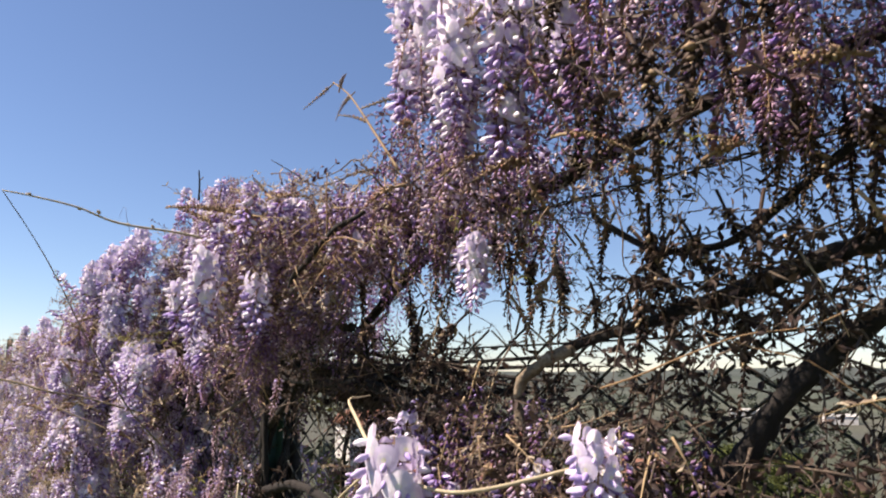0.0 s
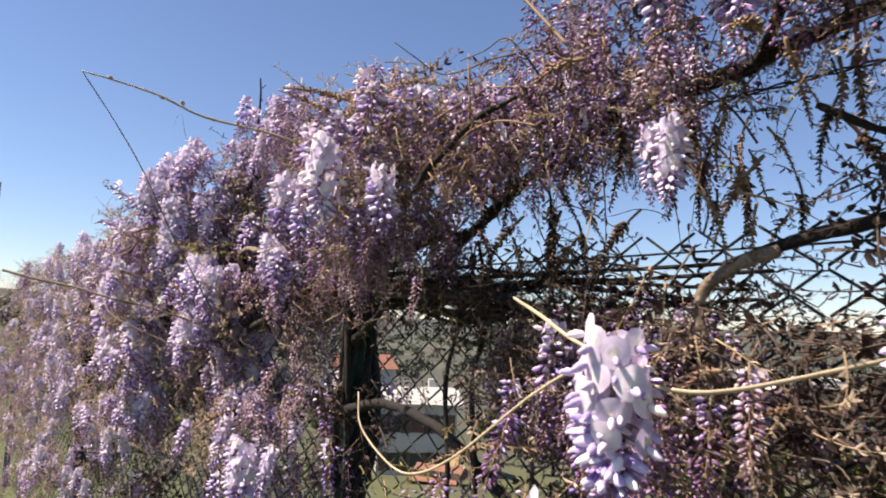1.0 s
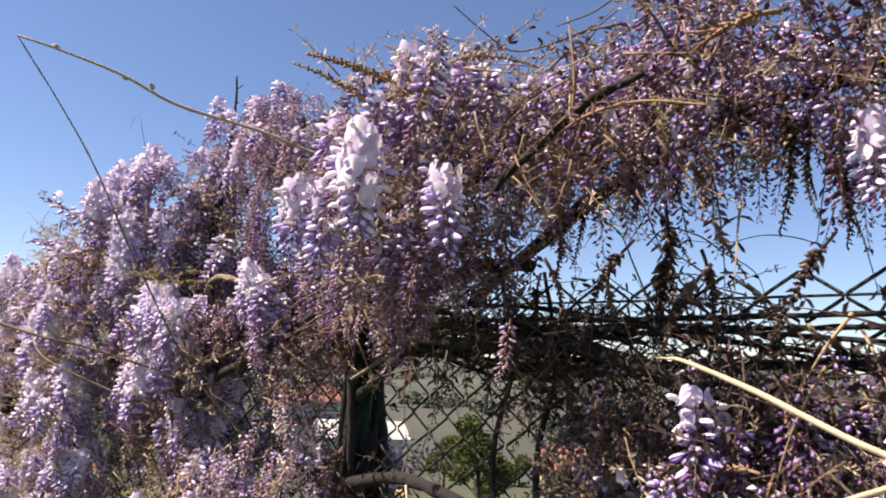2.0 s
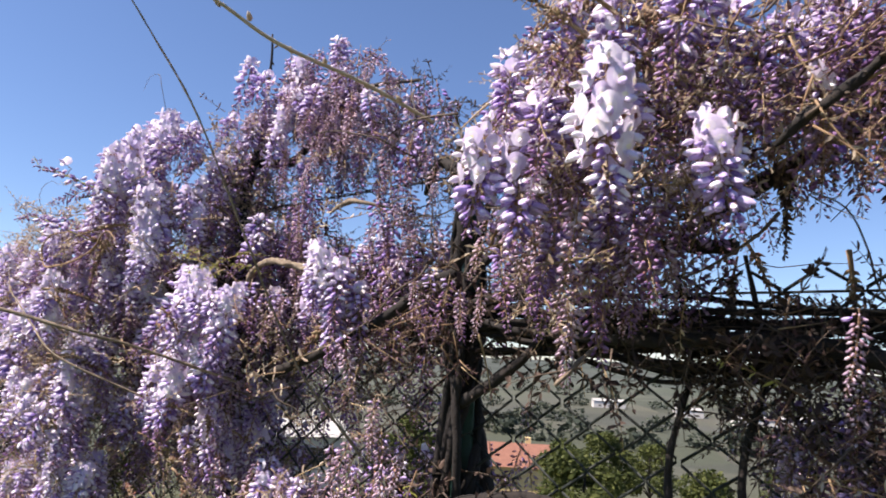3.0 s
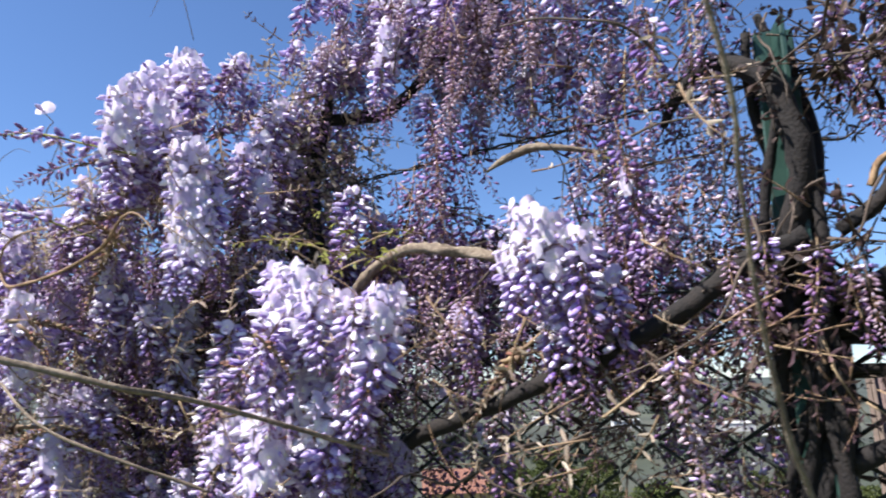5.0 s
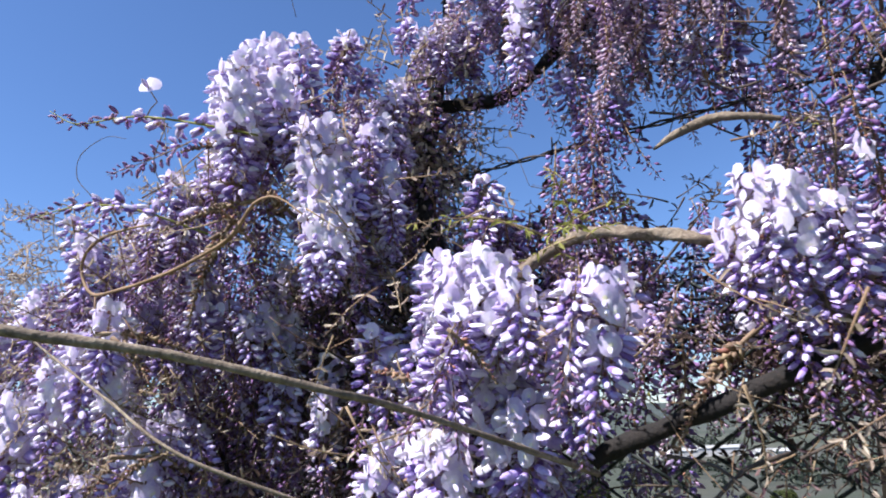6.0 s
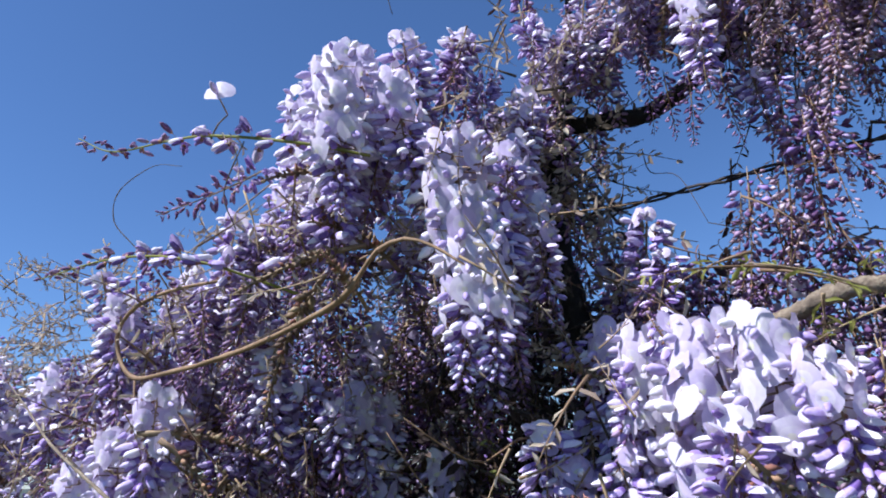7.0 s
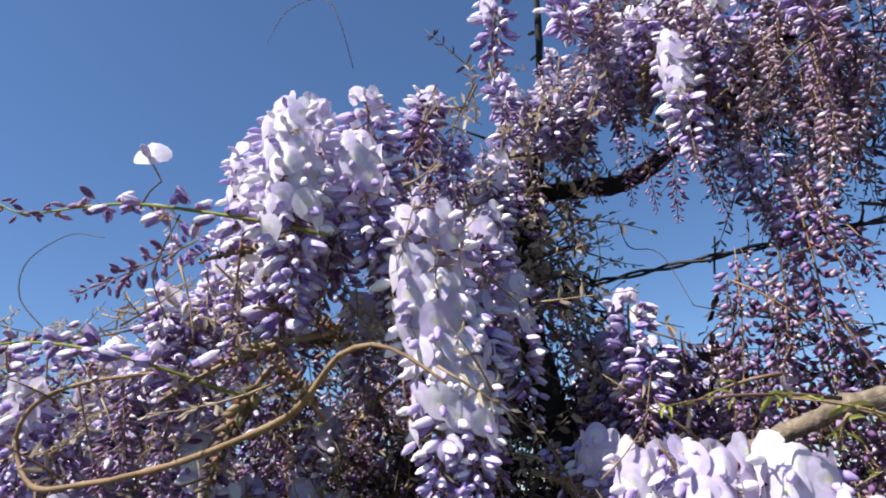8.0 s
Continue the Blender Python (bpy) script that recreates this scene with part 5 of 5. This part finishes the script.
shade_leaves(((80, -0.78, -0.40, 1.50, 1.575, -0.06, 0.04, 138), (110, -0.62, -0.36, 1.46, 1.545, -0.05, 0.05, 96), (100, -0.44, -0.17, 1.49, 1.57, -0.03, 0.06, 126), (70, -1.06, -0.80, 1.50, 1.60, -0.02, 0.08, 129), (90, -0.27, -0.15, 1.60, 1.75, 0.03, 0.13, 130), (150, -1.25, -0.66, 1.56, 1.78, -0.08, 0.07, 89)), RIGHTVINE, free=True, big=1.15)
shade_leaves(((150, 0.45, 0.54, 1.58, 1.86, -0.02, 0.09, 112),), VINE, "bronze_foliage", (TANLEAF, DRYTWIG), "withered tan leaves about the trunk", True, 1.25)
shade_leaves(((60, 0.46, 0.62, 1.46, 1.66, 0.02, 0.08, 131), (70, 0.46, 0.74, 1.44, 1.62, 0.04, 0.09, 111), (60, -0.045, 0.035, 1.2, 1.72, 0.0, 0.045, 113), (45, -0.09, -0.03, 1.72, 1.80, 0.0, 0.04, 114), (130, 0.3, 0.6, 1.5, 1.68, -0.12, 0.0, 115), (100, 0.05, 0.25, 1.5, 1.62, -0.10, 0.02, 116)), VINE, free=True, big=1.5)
# first row: leaf roof added out of view to block sun from the clusters
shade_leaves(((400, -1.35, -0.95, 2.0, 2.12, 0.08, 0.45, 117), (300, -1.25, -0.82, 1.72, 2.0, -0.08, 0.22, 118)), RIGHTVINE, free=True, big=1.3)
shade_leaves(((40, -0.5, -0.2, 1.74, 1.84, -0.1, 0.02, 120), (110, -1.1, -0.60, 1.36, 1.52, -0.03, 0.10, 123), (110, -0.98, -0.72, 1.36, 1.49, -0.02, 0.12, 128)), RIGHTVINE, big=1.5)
shade_leaves(((800, 0.06, 1.1, 1.2, 1.97, 0.06, 0.25, 101), (350, 0.5, 1.2, 1.2, 1.75, 0.14, 0.28, 108)), VINE, "bronze_foliage", (TANLEAF, STALK), "tan and bronze young shoots among the flowers")
shade_leaves(((260, -0.45, 0.02, 1.64, 1.90, 0.10, 0.26, 105), (90, -0.36, -0.05, 1.78, 1.92, -0.02, 0.2, 119), (120, -0.62, -0.2, 1.66, 1.84, -0.02, 0.16, 106), (160, -1.2, -0.5, 1.2, 2.02, 0.0, 0.2, 102), (40, -0.9, -0.45, 1.38, 1.53, 0.02, 0.16, 218), (70, -0.36, -0.18, 1.54, 1.70, 0.10, 0.2, 219), (110, -0.34, -0.10, 1.56, 1.78, 0.17, 0.26, 220), (240, -1.1, -0.35, 1.68, 1.86, -0.08, 0.06, 107), (70, -1.1, -0.45, 1.2, 1.5, 0.05, 0.2, 103),), RIGHTVINE, "bronze_foliage", (TANLEAF, STALK), "tan and bronze young shoots among the flowers")
shade_leaves(((1500, 0.95, 2.6, 0.9, 1.82, 0.16, 0.33, 104),), FARVINE, "bronze_foliage", (TANLEAF, STALK), "tan and bronze young shoots among the flowers")
for s, d, h, rng in spots(60, 1.0, 2.2, 1.0, 1.82, 0.16, 0.27, 44):
    hang(s, d, h, rng.randrange(8), rng.uniform(0.75, 1.1), rng.gauss(0, 8), rng.uniform(0, 360), FARVINE)
limb([(1.9, 0.06, GROUND_H - 0.05, 0.035), (1.85, 0.05, 0.8, 0.03), (1.95, 0.04, 1.3, 0.025), (1.8, 0.05, 1.6, 0.02), (1.4, 0.05, 1.68, 0.015), (1.05, 0.06, 1.66, 0.01)], "trunk", vine=FARVINE, step=0.03, seed=50)
limb([(1.95, 0.04, 1.3, 0.02), (2.3, 0.05, 1.55, 0.016), (2.9, 0.06, 1.62, 0.013), (3.8, 0.08, 1.58, 0.01), (5.5, 0.08, 1.5, 0.008)], "limb", vine=FARVINE, step=0.03, seed=51)

# young spikes, young leaves; the dark copies stand for those in shade


def stick(name, meshes, s, d, h, rng, vine, droop=None, size=1.0):
    p = at(s, d, h) - vine.location
    tilt = rng.uniform(-40, 50) if droop is None else droop
    return share(name, rng.choice(meshes), Matrix.Translation(p) @ pose(0, 0, 0, 0, tilt, rng.uniform(0, 360)) @ Matrix.Scale(size * rng.uniform(0.8, 1.2), 4), vine)


for n, s0, s1, h0, h1, d0, d1, seed in ((70, 0.1, 1.0, 1.3, 1.97, 0.05, 0.26, 61), (40, -1.1, -0.2, 1.68, 2.02, 0.0, 0.2, 62), (40, -1.1, -0.4, 1.2, 1.55, 0.0, 0.2, 63), (24, -0.45, 0.02, 1.72, 1.92, 0.08, 0.26, 65)):
    for s, d, h, rng in spots(n, s0, s1, h0, h1, d0, d1, seed, -0.06):
        stick("bud_spike", SPIKES, s, d, h, rng, VINE if s > -0.2 else RIGHTVINE)
drng = random.Random(64)
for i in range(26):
    stick("bud_spike", SHADESPIKES, drng.uniform(-1.15, -0.82), drng.uniform(0.04, 0.2), drng.uniform(1.70, 1.92), drng, RIGHTVINE, drng.uniform(50, 85), 1.1)
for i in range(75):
    stick("bud_spike", SPIKES if i % 2 == 0 else SHADESPIKES, drng.uniform(-1.12, -0.3), drng.uniform(-0.03, 0.1), drng.uniform(1.58, 1.76), drng, RIGHTVINE, drng.uniform(45, 85), 0.9 if i % 3 else 1.0)
for n, s0, s1, h0, h1, d0, d1, seed in ((60, 0.1, 1.0, 1.2, 1.97, 0.0, 0.24, 71), (40, -1.1, 0.0, 1.2, 2.0, -0.02, 0.2, 72)):
    for s, d, h, rng in spots(n, s0, s1, h0, h1, d0, d1, seed, -0.06):
        stick("young_leaf", SPRIGS, s, d, h, rng, VINE if s > -0.2 else RIGHTVINE)
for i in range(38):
    stick("young_leaf", SHADESPRIGS, drng.uniform(-1.15, -0.08), drng.uniform(-0.05, 0.08), drng.choice((drng.uniform(1.42, 1.56), drng.uniform(1.56, 1.75))), drng, RIGHTVINE, drng.uniform(10, 85), 1.7)


def wander(s, d, h, rng, length, r, name, mat, vine, lift=0.0):
    way = Vector((rng.gauss(0, 1), rng.gauss(0, 0.35), rng.gauss(lift, 0.6))).normalized()
    rows, p, n = [], Vector((s, d, h)), 6
    for i in range(n):
        rows.append((p.x, p.y, p.z, r * (1 - 0.75 * i / n)))
        way = (way + Vector((rng.gauss(0, 0.35), rng.gauss(0, 0.25), rng.gauss(0, 0.35)))).normalized()
        p = p + way * (length / n)
        p.y = min(max(p.y, -0.1), 0.24)
        p.z = min(p.z, top_of(p.x, p.y) - 0.02)
    if any(((q[0] - a) / c) ** 2 + ((q[2] - b) / e) ** 2 < 1 for q in rows for a, b, c, e in GAPS[:2] + GAPS[8:9]):
        return
    limb(rows, name, mat, 5, 0.12, 0.012, vine if s > -0.2 else RIGHTVINE)


for n, s0, s1, h0, h1, d0, d1, seed, mat in ((48, 0.05, 1.0, 1.15, 1.92, -0.05, 0.17, 81, DRYTWIG), (24, 0.1, 1.0, 1.3, 1.92, 0.06, 0.18, 82, TWIG), (38, -1.15, 0.05, 1.55, 1.95, -0.05, 0.13, 83, DRYTWIG), (36, -0.22, 0.16, 1.55, 1.82, -0.08, 0.05, 86, DRYTWIG), (24, 0.05, 0.4, 1.4, 1.75, -0.05, 0.08, 87, DRYTWIG), (40, -1.15, 0.0, 1.2, 1.6, -0.05, 0.15, 84, DRYTWIG), (12, -1.1, 0.0, 1.2, 1.9, 0.05, 0.18, 85, TWIG)):
    rng = random.Random(seed)
    for i in range(n):
        s, d = rng.uniform(s0, s1), rng.uniform(d0, d1)
        top = top_of(s, d)
        if any(((s - a) / c) ** 2 + ((min(rng.uniform(h0, h1), top) - b) / e) ** 2 < 1 for a, b, c, e in GAPS):
            continue
        wander(s, d, min(rng.uniform(h0, h1), top - 0.03), rng, rng.uniform(0.08, 0.24), rng.uniform(0.0008, 0.0022) if mat is DRYTWIG else rng.uniform(0.0007, 0.0013), "twig", mat, VINE)

for i in range(12):
    stick("young_leaf", SPRIGS, drng.uniform(0.23, 0.33), drng.uniform(0.14, 0.21), drng.uniform(1.59, 1.625), drng, VINE, drng.uniform(-30, 20), 1.1)

# long shoots that stand clear of the mass
limb([(-0.018, 0.102, 1.766, 0.003), (-0.006, 0.20, 1.782, 0.0029), (0.002, 0.306, 1.788, 0.0026), (0.012, 0.37, 1.808, 0.0022), (0.02, 0.435, 1.818, 0.0018), (0.026, 0.475, 1.822, 0.0014)], "shoot", SHOOT, 7, 0.15, label="long tan shoot with swelling buds")
limb([(0.026, 0.475, 1.822, 0.0008), (0.0, 0.43, 1.75, 0.0010), (-0.026, 0.395, 1.684, 0.0011), (-0.037, 0.35, 1.596, 0.0012), (-0.034, 0.331, 1.568, 0.0012), (-0.03, 0.303, 1.525, 0.0012), (-0.03, 0.265, 1.47, 0.0014), (-0.04, 0.2, 1.40, 0.002)], "shoot", LIMBTAN, 7, 0.5, 0.006)
brng = random.Random(91)
BUDTIP = as_mesh("bud", join((*pod([(0, 0.12), (0.25, 0.3), (0.6, 0.26), (1.0, 0.03)], 7, 0.0, 0.8), 0)), [TANLEAF])
for s, d, h, tilt in ((0.020, 0.435, 1.8195, -20), (0.012, 0.37, 1.8085, 150), (0.007, 0.335, 1.800, -30), (0.001, 0.295, 1.789, 160), (-0.002, 0.25, 1.7865, -25), (-0.006, 0.20, 1.783, 150), (-0.012, 0.15, 1.776, -20)):
    share("bud", BUDTIP, Matrix.Translation(at(s, d, h) - VINE.location) @ pose(0, 0, 0, 0, tilt, brng.uniform(200, 260)) @ Matrix.Scale(brng.uniform(0.011, 0.016), 4), VINE)
limb([(0.465, 0.50, 1.550, 0.0034), (0.42, 0.444, 1.5345, 0.0035), (0.376, 0.389, 1.5225, 0.0031), (0.328, 0.33, 1.503, 0.0026), (0.322, 0.270, 1.491, 0.0022), (0.28, 0.14, 1.45, 0.0026)], "shoot", LIMBTAN, 8, 0.3, 0.006)
limb([(0.86, 0.27, 1.625, 0.0007), (0.80, 0.28, 1.60, 0.0010), (0.713, 0.30, 1.569, 0.0012), (0.65, 0.30, 1.54, 0.0013), (0.588, 0.30, 1.513, 0.0015), (0.50, 0.29, 1.47, 0.0018), (0.42, 0.2, 1.42, 0.002)], "shoot", LIMBTAN, 7, 0.4, 0.006)
limb([(0.60, 0.25, 1.662, 0.0012), (0.66, 0.258, 1.664, 0.0016), (0.70, 0.26, 1.660, 0.0017), (0.720, 0.26, 1.648, 0.0019), (0.720, 0.26, 1.632, 0.0019), (0.700, 0.26, 1.612, 0.0019), (0.66, 0.26, 1.609, 0.0019), (0.591, 0.26, 1.612, 0.0020), (0.531, 0.26, 1.621, 0.0020), (0.504, 0.26, 1.628, 0.0023), (0.491, 0.26, 1.638, 0.0019), (0.479, 0.26, 1.648, 0.0017), (0.461, 0.26, 1.650, 0.0014), (0.444, 0.26, 1.642, 0.0010), (0.427, 0.26, 1.629, 0.0007)], "shoot", TWIG, 7, 0.4, 0.0087)

# a spray of unopened flowers and curling tendrils against the sky
def spray(rows, n, seed, lone=None):
    rng = random.Random(seed)
    limb(rows, "shoot", LEAF, 5, 0.1, 0.006)
    line = smooth_line([(*(at(s, d, h) - VINE.location), r) for s, d, h, r in rows], 0.004)
    pieces = []
    for i in range(n):
        f = 0.12 + 0.88 * i / n
        p = line[min(len(line) - 1, int(f * len(line)))][:3]
        a = i * 2.4
        size = 0.0125 * (1.1 - 0.6 * f) * rng.uniform(0.8, 1.2)
        t = TEMPLATES[2]["bud" if f > 0.5 else "shut"]
        pieces.append((t[0] * size @ turn((math.cos(a), math.sin(a), rng.uniform(-0.5, 0.5)), (0.2, 0.1, 1)).T + p, t[1], t[2]))
    if lone is not None:
        t = TEMPLATES[2]["blown"][0]
        pieces.append((t[0] * 0.016 @ turn((-0.3, -0.85, 0.25), (0, 0, 1)).T + np.array(at(*lone) - VINE.location), t[1], t[2]))
    v, f, m = join(*pieces)
    build("flower_spray", v, f, FLOWER_MATS, m, VINE)


spray([(0.50, 0.24, 1.715, 0.0012), (0.53, 0.265, 1.724, 0.0013), (0.592, 0.28, 1.745, 0.0012), (0.642, 0.28, 1.759, 0.001), (0.716, 0.28, 1.776, 0.0008), (0.771, 0.28, 1.806, 0.0006)], 46, 1, (0.580, 0.28, 1.755))
spray([(0.56, 0.24, 1.645, 0.0012), (0.608, 0.28, 1.668, 0.0012), (0.70, 0.28, 1.690, 0.001), (0.807, 0.28, 1.698, 0.0006)], 40, 2)
for rows in ([(0.596, 0.28, 1.744, 0.0008), (0.588, 0.281, 1.751, 0.0007), (0.580, 0.28, 1.755, 0.0006)], [(0.563, 0.28, 1.731, 0.0005), (0.575, 0.28, 1.715, 0.0006), (0.580, 0.28, 1.70, 0.0005), (0.574, 0.275, 1.680, 0.0006)], [(0.625, 0.28, 1.735, 0.0003), (0.66, 0.28, 1.746, 0.0004), (0.701, 0.28, 1.740, 0.0005), (0.704, 0.28, 1.719, 0.0005), (0.688, 0.275, 1.70, 0.0005), (0.672, 0.27, 1.685, 0.0006)],
             [(0.545, 0.16, 1.88, 0.0006), (0.55, 0.17, 1.92, 0.0006), (0.565, 0.17, 1.945, 0.0005), (0.60, 0.17, 1.95, 0.0004), (0.62, 0.17, 1.93, 0.0003)], [(0.42, 0.0, 1.78, 0.0006), (0.41, 0.02, 1.75, 0.0006), (0.39, 0.02, 1.74, 0.0005), (0.375, 0.02, 1.70, 0.0004)],
             [(0.435, 0.01, 1.78, 0.0006), (0.432, 0.02, 1.75, 0.0006), (0.437, 0.02, 1.72, 0.0005), (0.428, 0.02, 1.70, 0.0004)]):
    limb(rows, "tendril", DRYTWIG, 4, 0.0, 0.005)
# leafy tip standing up beyond the top, and shoots about the lower flowers
limb([(-0.601, 0.15, 1.766, 0.0026), (-0.545, 0.15, 1.83, 0.0022), (-0.488, 0.15, 1.893, 0.0017), (-0.44, 0.15, 1.93, 0.001)], "shoot", STALK, 6, 0.1, vine=RIGHTVINE)
for s, d, h, tilt in ((-0.488, 0.15, 1.893, 25), (-0.46, 0.15, 1.915, -20), (-0.53, 0.15, 1.845, -35), (-0.43, 0.15, 1.925, 15)):
    stick("bud_spike", SPIKES, s, d, h, brng, RIGHTVINE, tilt, 0.6)
limb([(-0.535, 0.14, 1.512, 0.0007), (-0.56, 0.17, 1.511, 0.0012), (-0.588, 0.2, 1.509, 0.0018), (-0.64, 0.222, 1.494, 0.0024), (-0.694, 0.24, 1.474, 0.0022), (-0.735, 0.243, 1.462, 0.002)], "shoot", SHOOT, 6, 0.12, vine=RIGHTVINE)
limb([(-0.72, 0.243, 1.465, 0.0018), (-0.65, 0.24, 1.428, 0.0018), (-0.56, 0.24, 1.366, 0.0017), (-0.50, 0.24, 1.338, 0.0016), (-0.454, 0.24, 1.338, 0.0015), (-0.38, 0.23, 1.365, 0.0013), (-0.355, 0.22, 1.40, 0.0012)], "shoot", SHOOT, 6, 0.1, vine=RIGHTVINE)
limb([(-0.735, 0.235, 1.452, 0.002), (-0.765, 0.225, 1.444, 0.0022), (-0.80, 0.20, 1.446, 0.0024), (-0.86, 0.1, 1.47, 0.0028)], "shoot", SHOOT, 6, 0.1, vine=RIGHTVINE)
limb([(0.477, 0.03, 1.55, 0.006), (0.43, 0.045, 1.572, 0.0055), (0.40, 0.06, 1.585, 0.005), (0.354, 0.09, 1.600, 0.006), (0.321, 0.10, 1.611, 0.0062), (0.28, 0.10, 1.619, 0.006), (0.2, 0.08, 1.60, 0.006), (0.15, 0.065, 1.56, 0.005), (0.12, 0.06, 1.527, 0.004)], "limb", LIMBTAN, 10, 0.7, 0.006, seed=70)
limb([(0.252, 0.03, 1.700, 0.0015), (0.232, 0.03, 1.708, 0.0042), (0.205, 0.03, 1.713, 0.0052), (0.18, 0.03, 1.708, 0.0040), (0.14, 0.01, 1.70, 0.0022)], "limb", LIMBTAN, 8, 0.3, 0.006, seed=71)
limb([(-0.075, 0.035, 1.655, 0.004), (-0.095, 0.035, 1.664, 0.0045), (-0.12, 0.035, 1.668, 0.0042), (-0.14, 0.04, 1.664, 0.003)], "limb", DRYTWIG, 8, 0.3, 0.006, seed=72)
limb([(-0.052, 0.03, 1.628, 0.0035), (-0.06, 0.03, 1.645, 0.0035), (-0.08, 0.035, 1.648, 0.003)], "limb", TWIG, 7, 0.3, 0.006, seed=73)
limb([(-0.266, 0.218, 1.480, 0.0016), (-0.2665, 0.205, 1.487, 0.0022), (-0.267, 0.185, 1.499, 0.0024), (-0.266, 0.155, 1.513, 0.0020)], "limb", LIMBTAN, 8, 0.6, 0.006, seed=74)
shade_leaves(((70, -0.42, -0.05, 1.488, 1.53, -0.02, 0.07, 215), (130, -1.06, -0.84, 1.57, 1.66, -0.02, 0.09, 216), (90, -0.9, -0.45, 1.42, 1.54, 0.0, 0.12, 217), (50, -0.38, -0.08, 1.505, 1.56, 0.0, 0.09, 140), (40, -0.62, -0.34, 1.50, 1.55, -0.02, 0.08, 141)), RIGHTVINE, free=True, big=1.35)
# plum-brown young leaves: about the post, under the main limb; those through the top replace its shade
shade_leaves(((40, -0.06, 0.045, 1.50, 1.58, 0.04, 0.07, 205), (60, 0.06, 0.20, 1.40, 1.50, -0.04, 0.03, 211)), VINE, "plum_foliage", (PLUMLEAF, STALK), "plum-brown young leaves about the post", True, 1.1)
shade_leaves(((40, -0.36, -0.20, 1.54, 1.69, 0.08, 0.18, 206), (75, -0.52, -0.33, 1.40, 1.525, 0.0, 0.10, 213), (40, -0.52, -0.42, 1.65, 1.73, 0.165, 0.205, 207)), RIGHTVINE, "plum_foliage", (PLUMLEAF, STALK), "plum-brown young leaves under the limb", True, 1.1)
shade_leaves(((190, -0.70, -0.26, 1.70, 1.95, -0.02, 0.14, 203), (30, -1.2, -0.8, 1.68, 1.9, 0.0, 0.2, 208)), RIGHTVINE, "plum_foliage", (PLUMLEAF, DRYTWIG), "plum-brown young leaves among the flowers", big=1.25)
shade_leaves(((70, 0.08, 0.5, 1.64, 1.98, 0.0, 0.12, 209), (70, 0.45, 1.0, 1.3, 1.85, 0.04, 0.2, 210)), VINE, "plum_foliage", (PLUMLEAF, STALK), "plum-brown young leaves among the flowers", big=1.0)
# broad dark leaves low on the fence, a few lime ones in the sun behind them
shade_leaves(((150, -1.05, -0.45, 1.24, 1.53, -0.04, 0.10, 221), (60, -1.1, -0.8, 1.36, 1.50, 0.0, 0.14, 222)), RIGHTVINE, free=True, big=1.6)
shade_leaves(((50, -1.0, -0.5, 1.22, 1.40, -0.08, 0.02, 223),), RIGHTVINE, "lime_foliage", (LEAF, STALK), "lime young leaves low on the fence", True, 1.4)
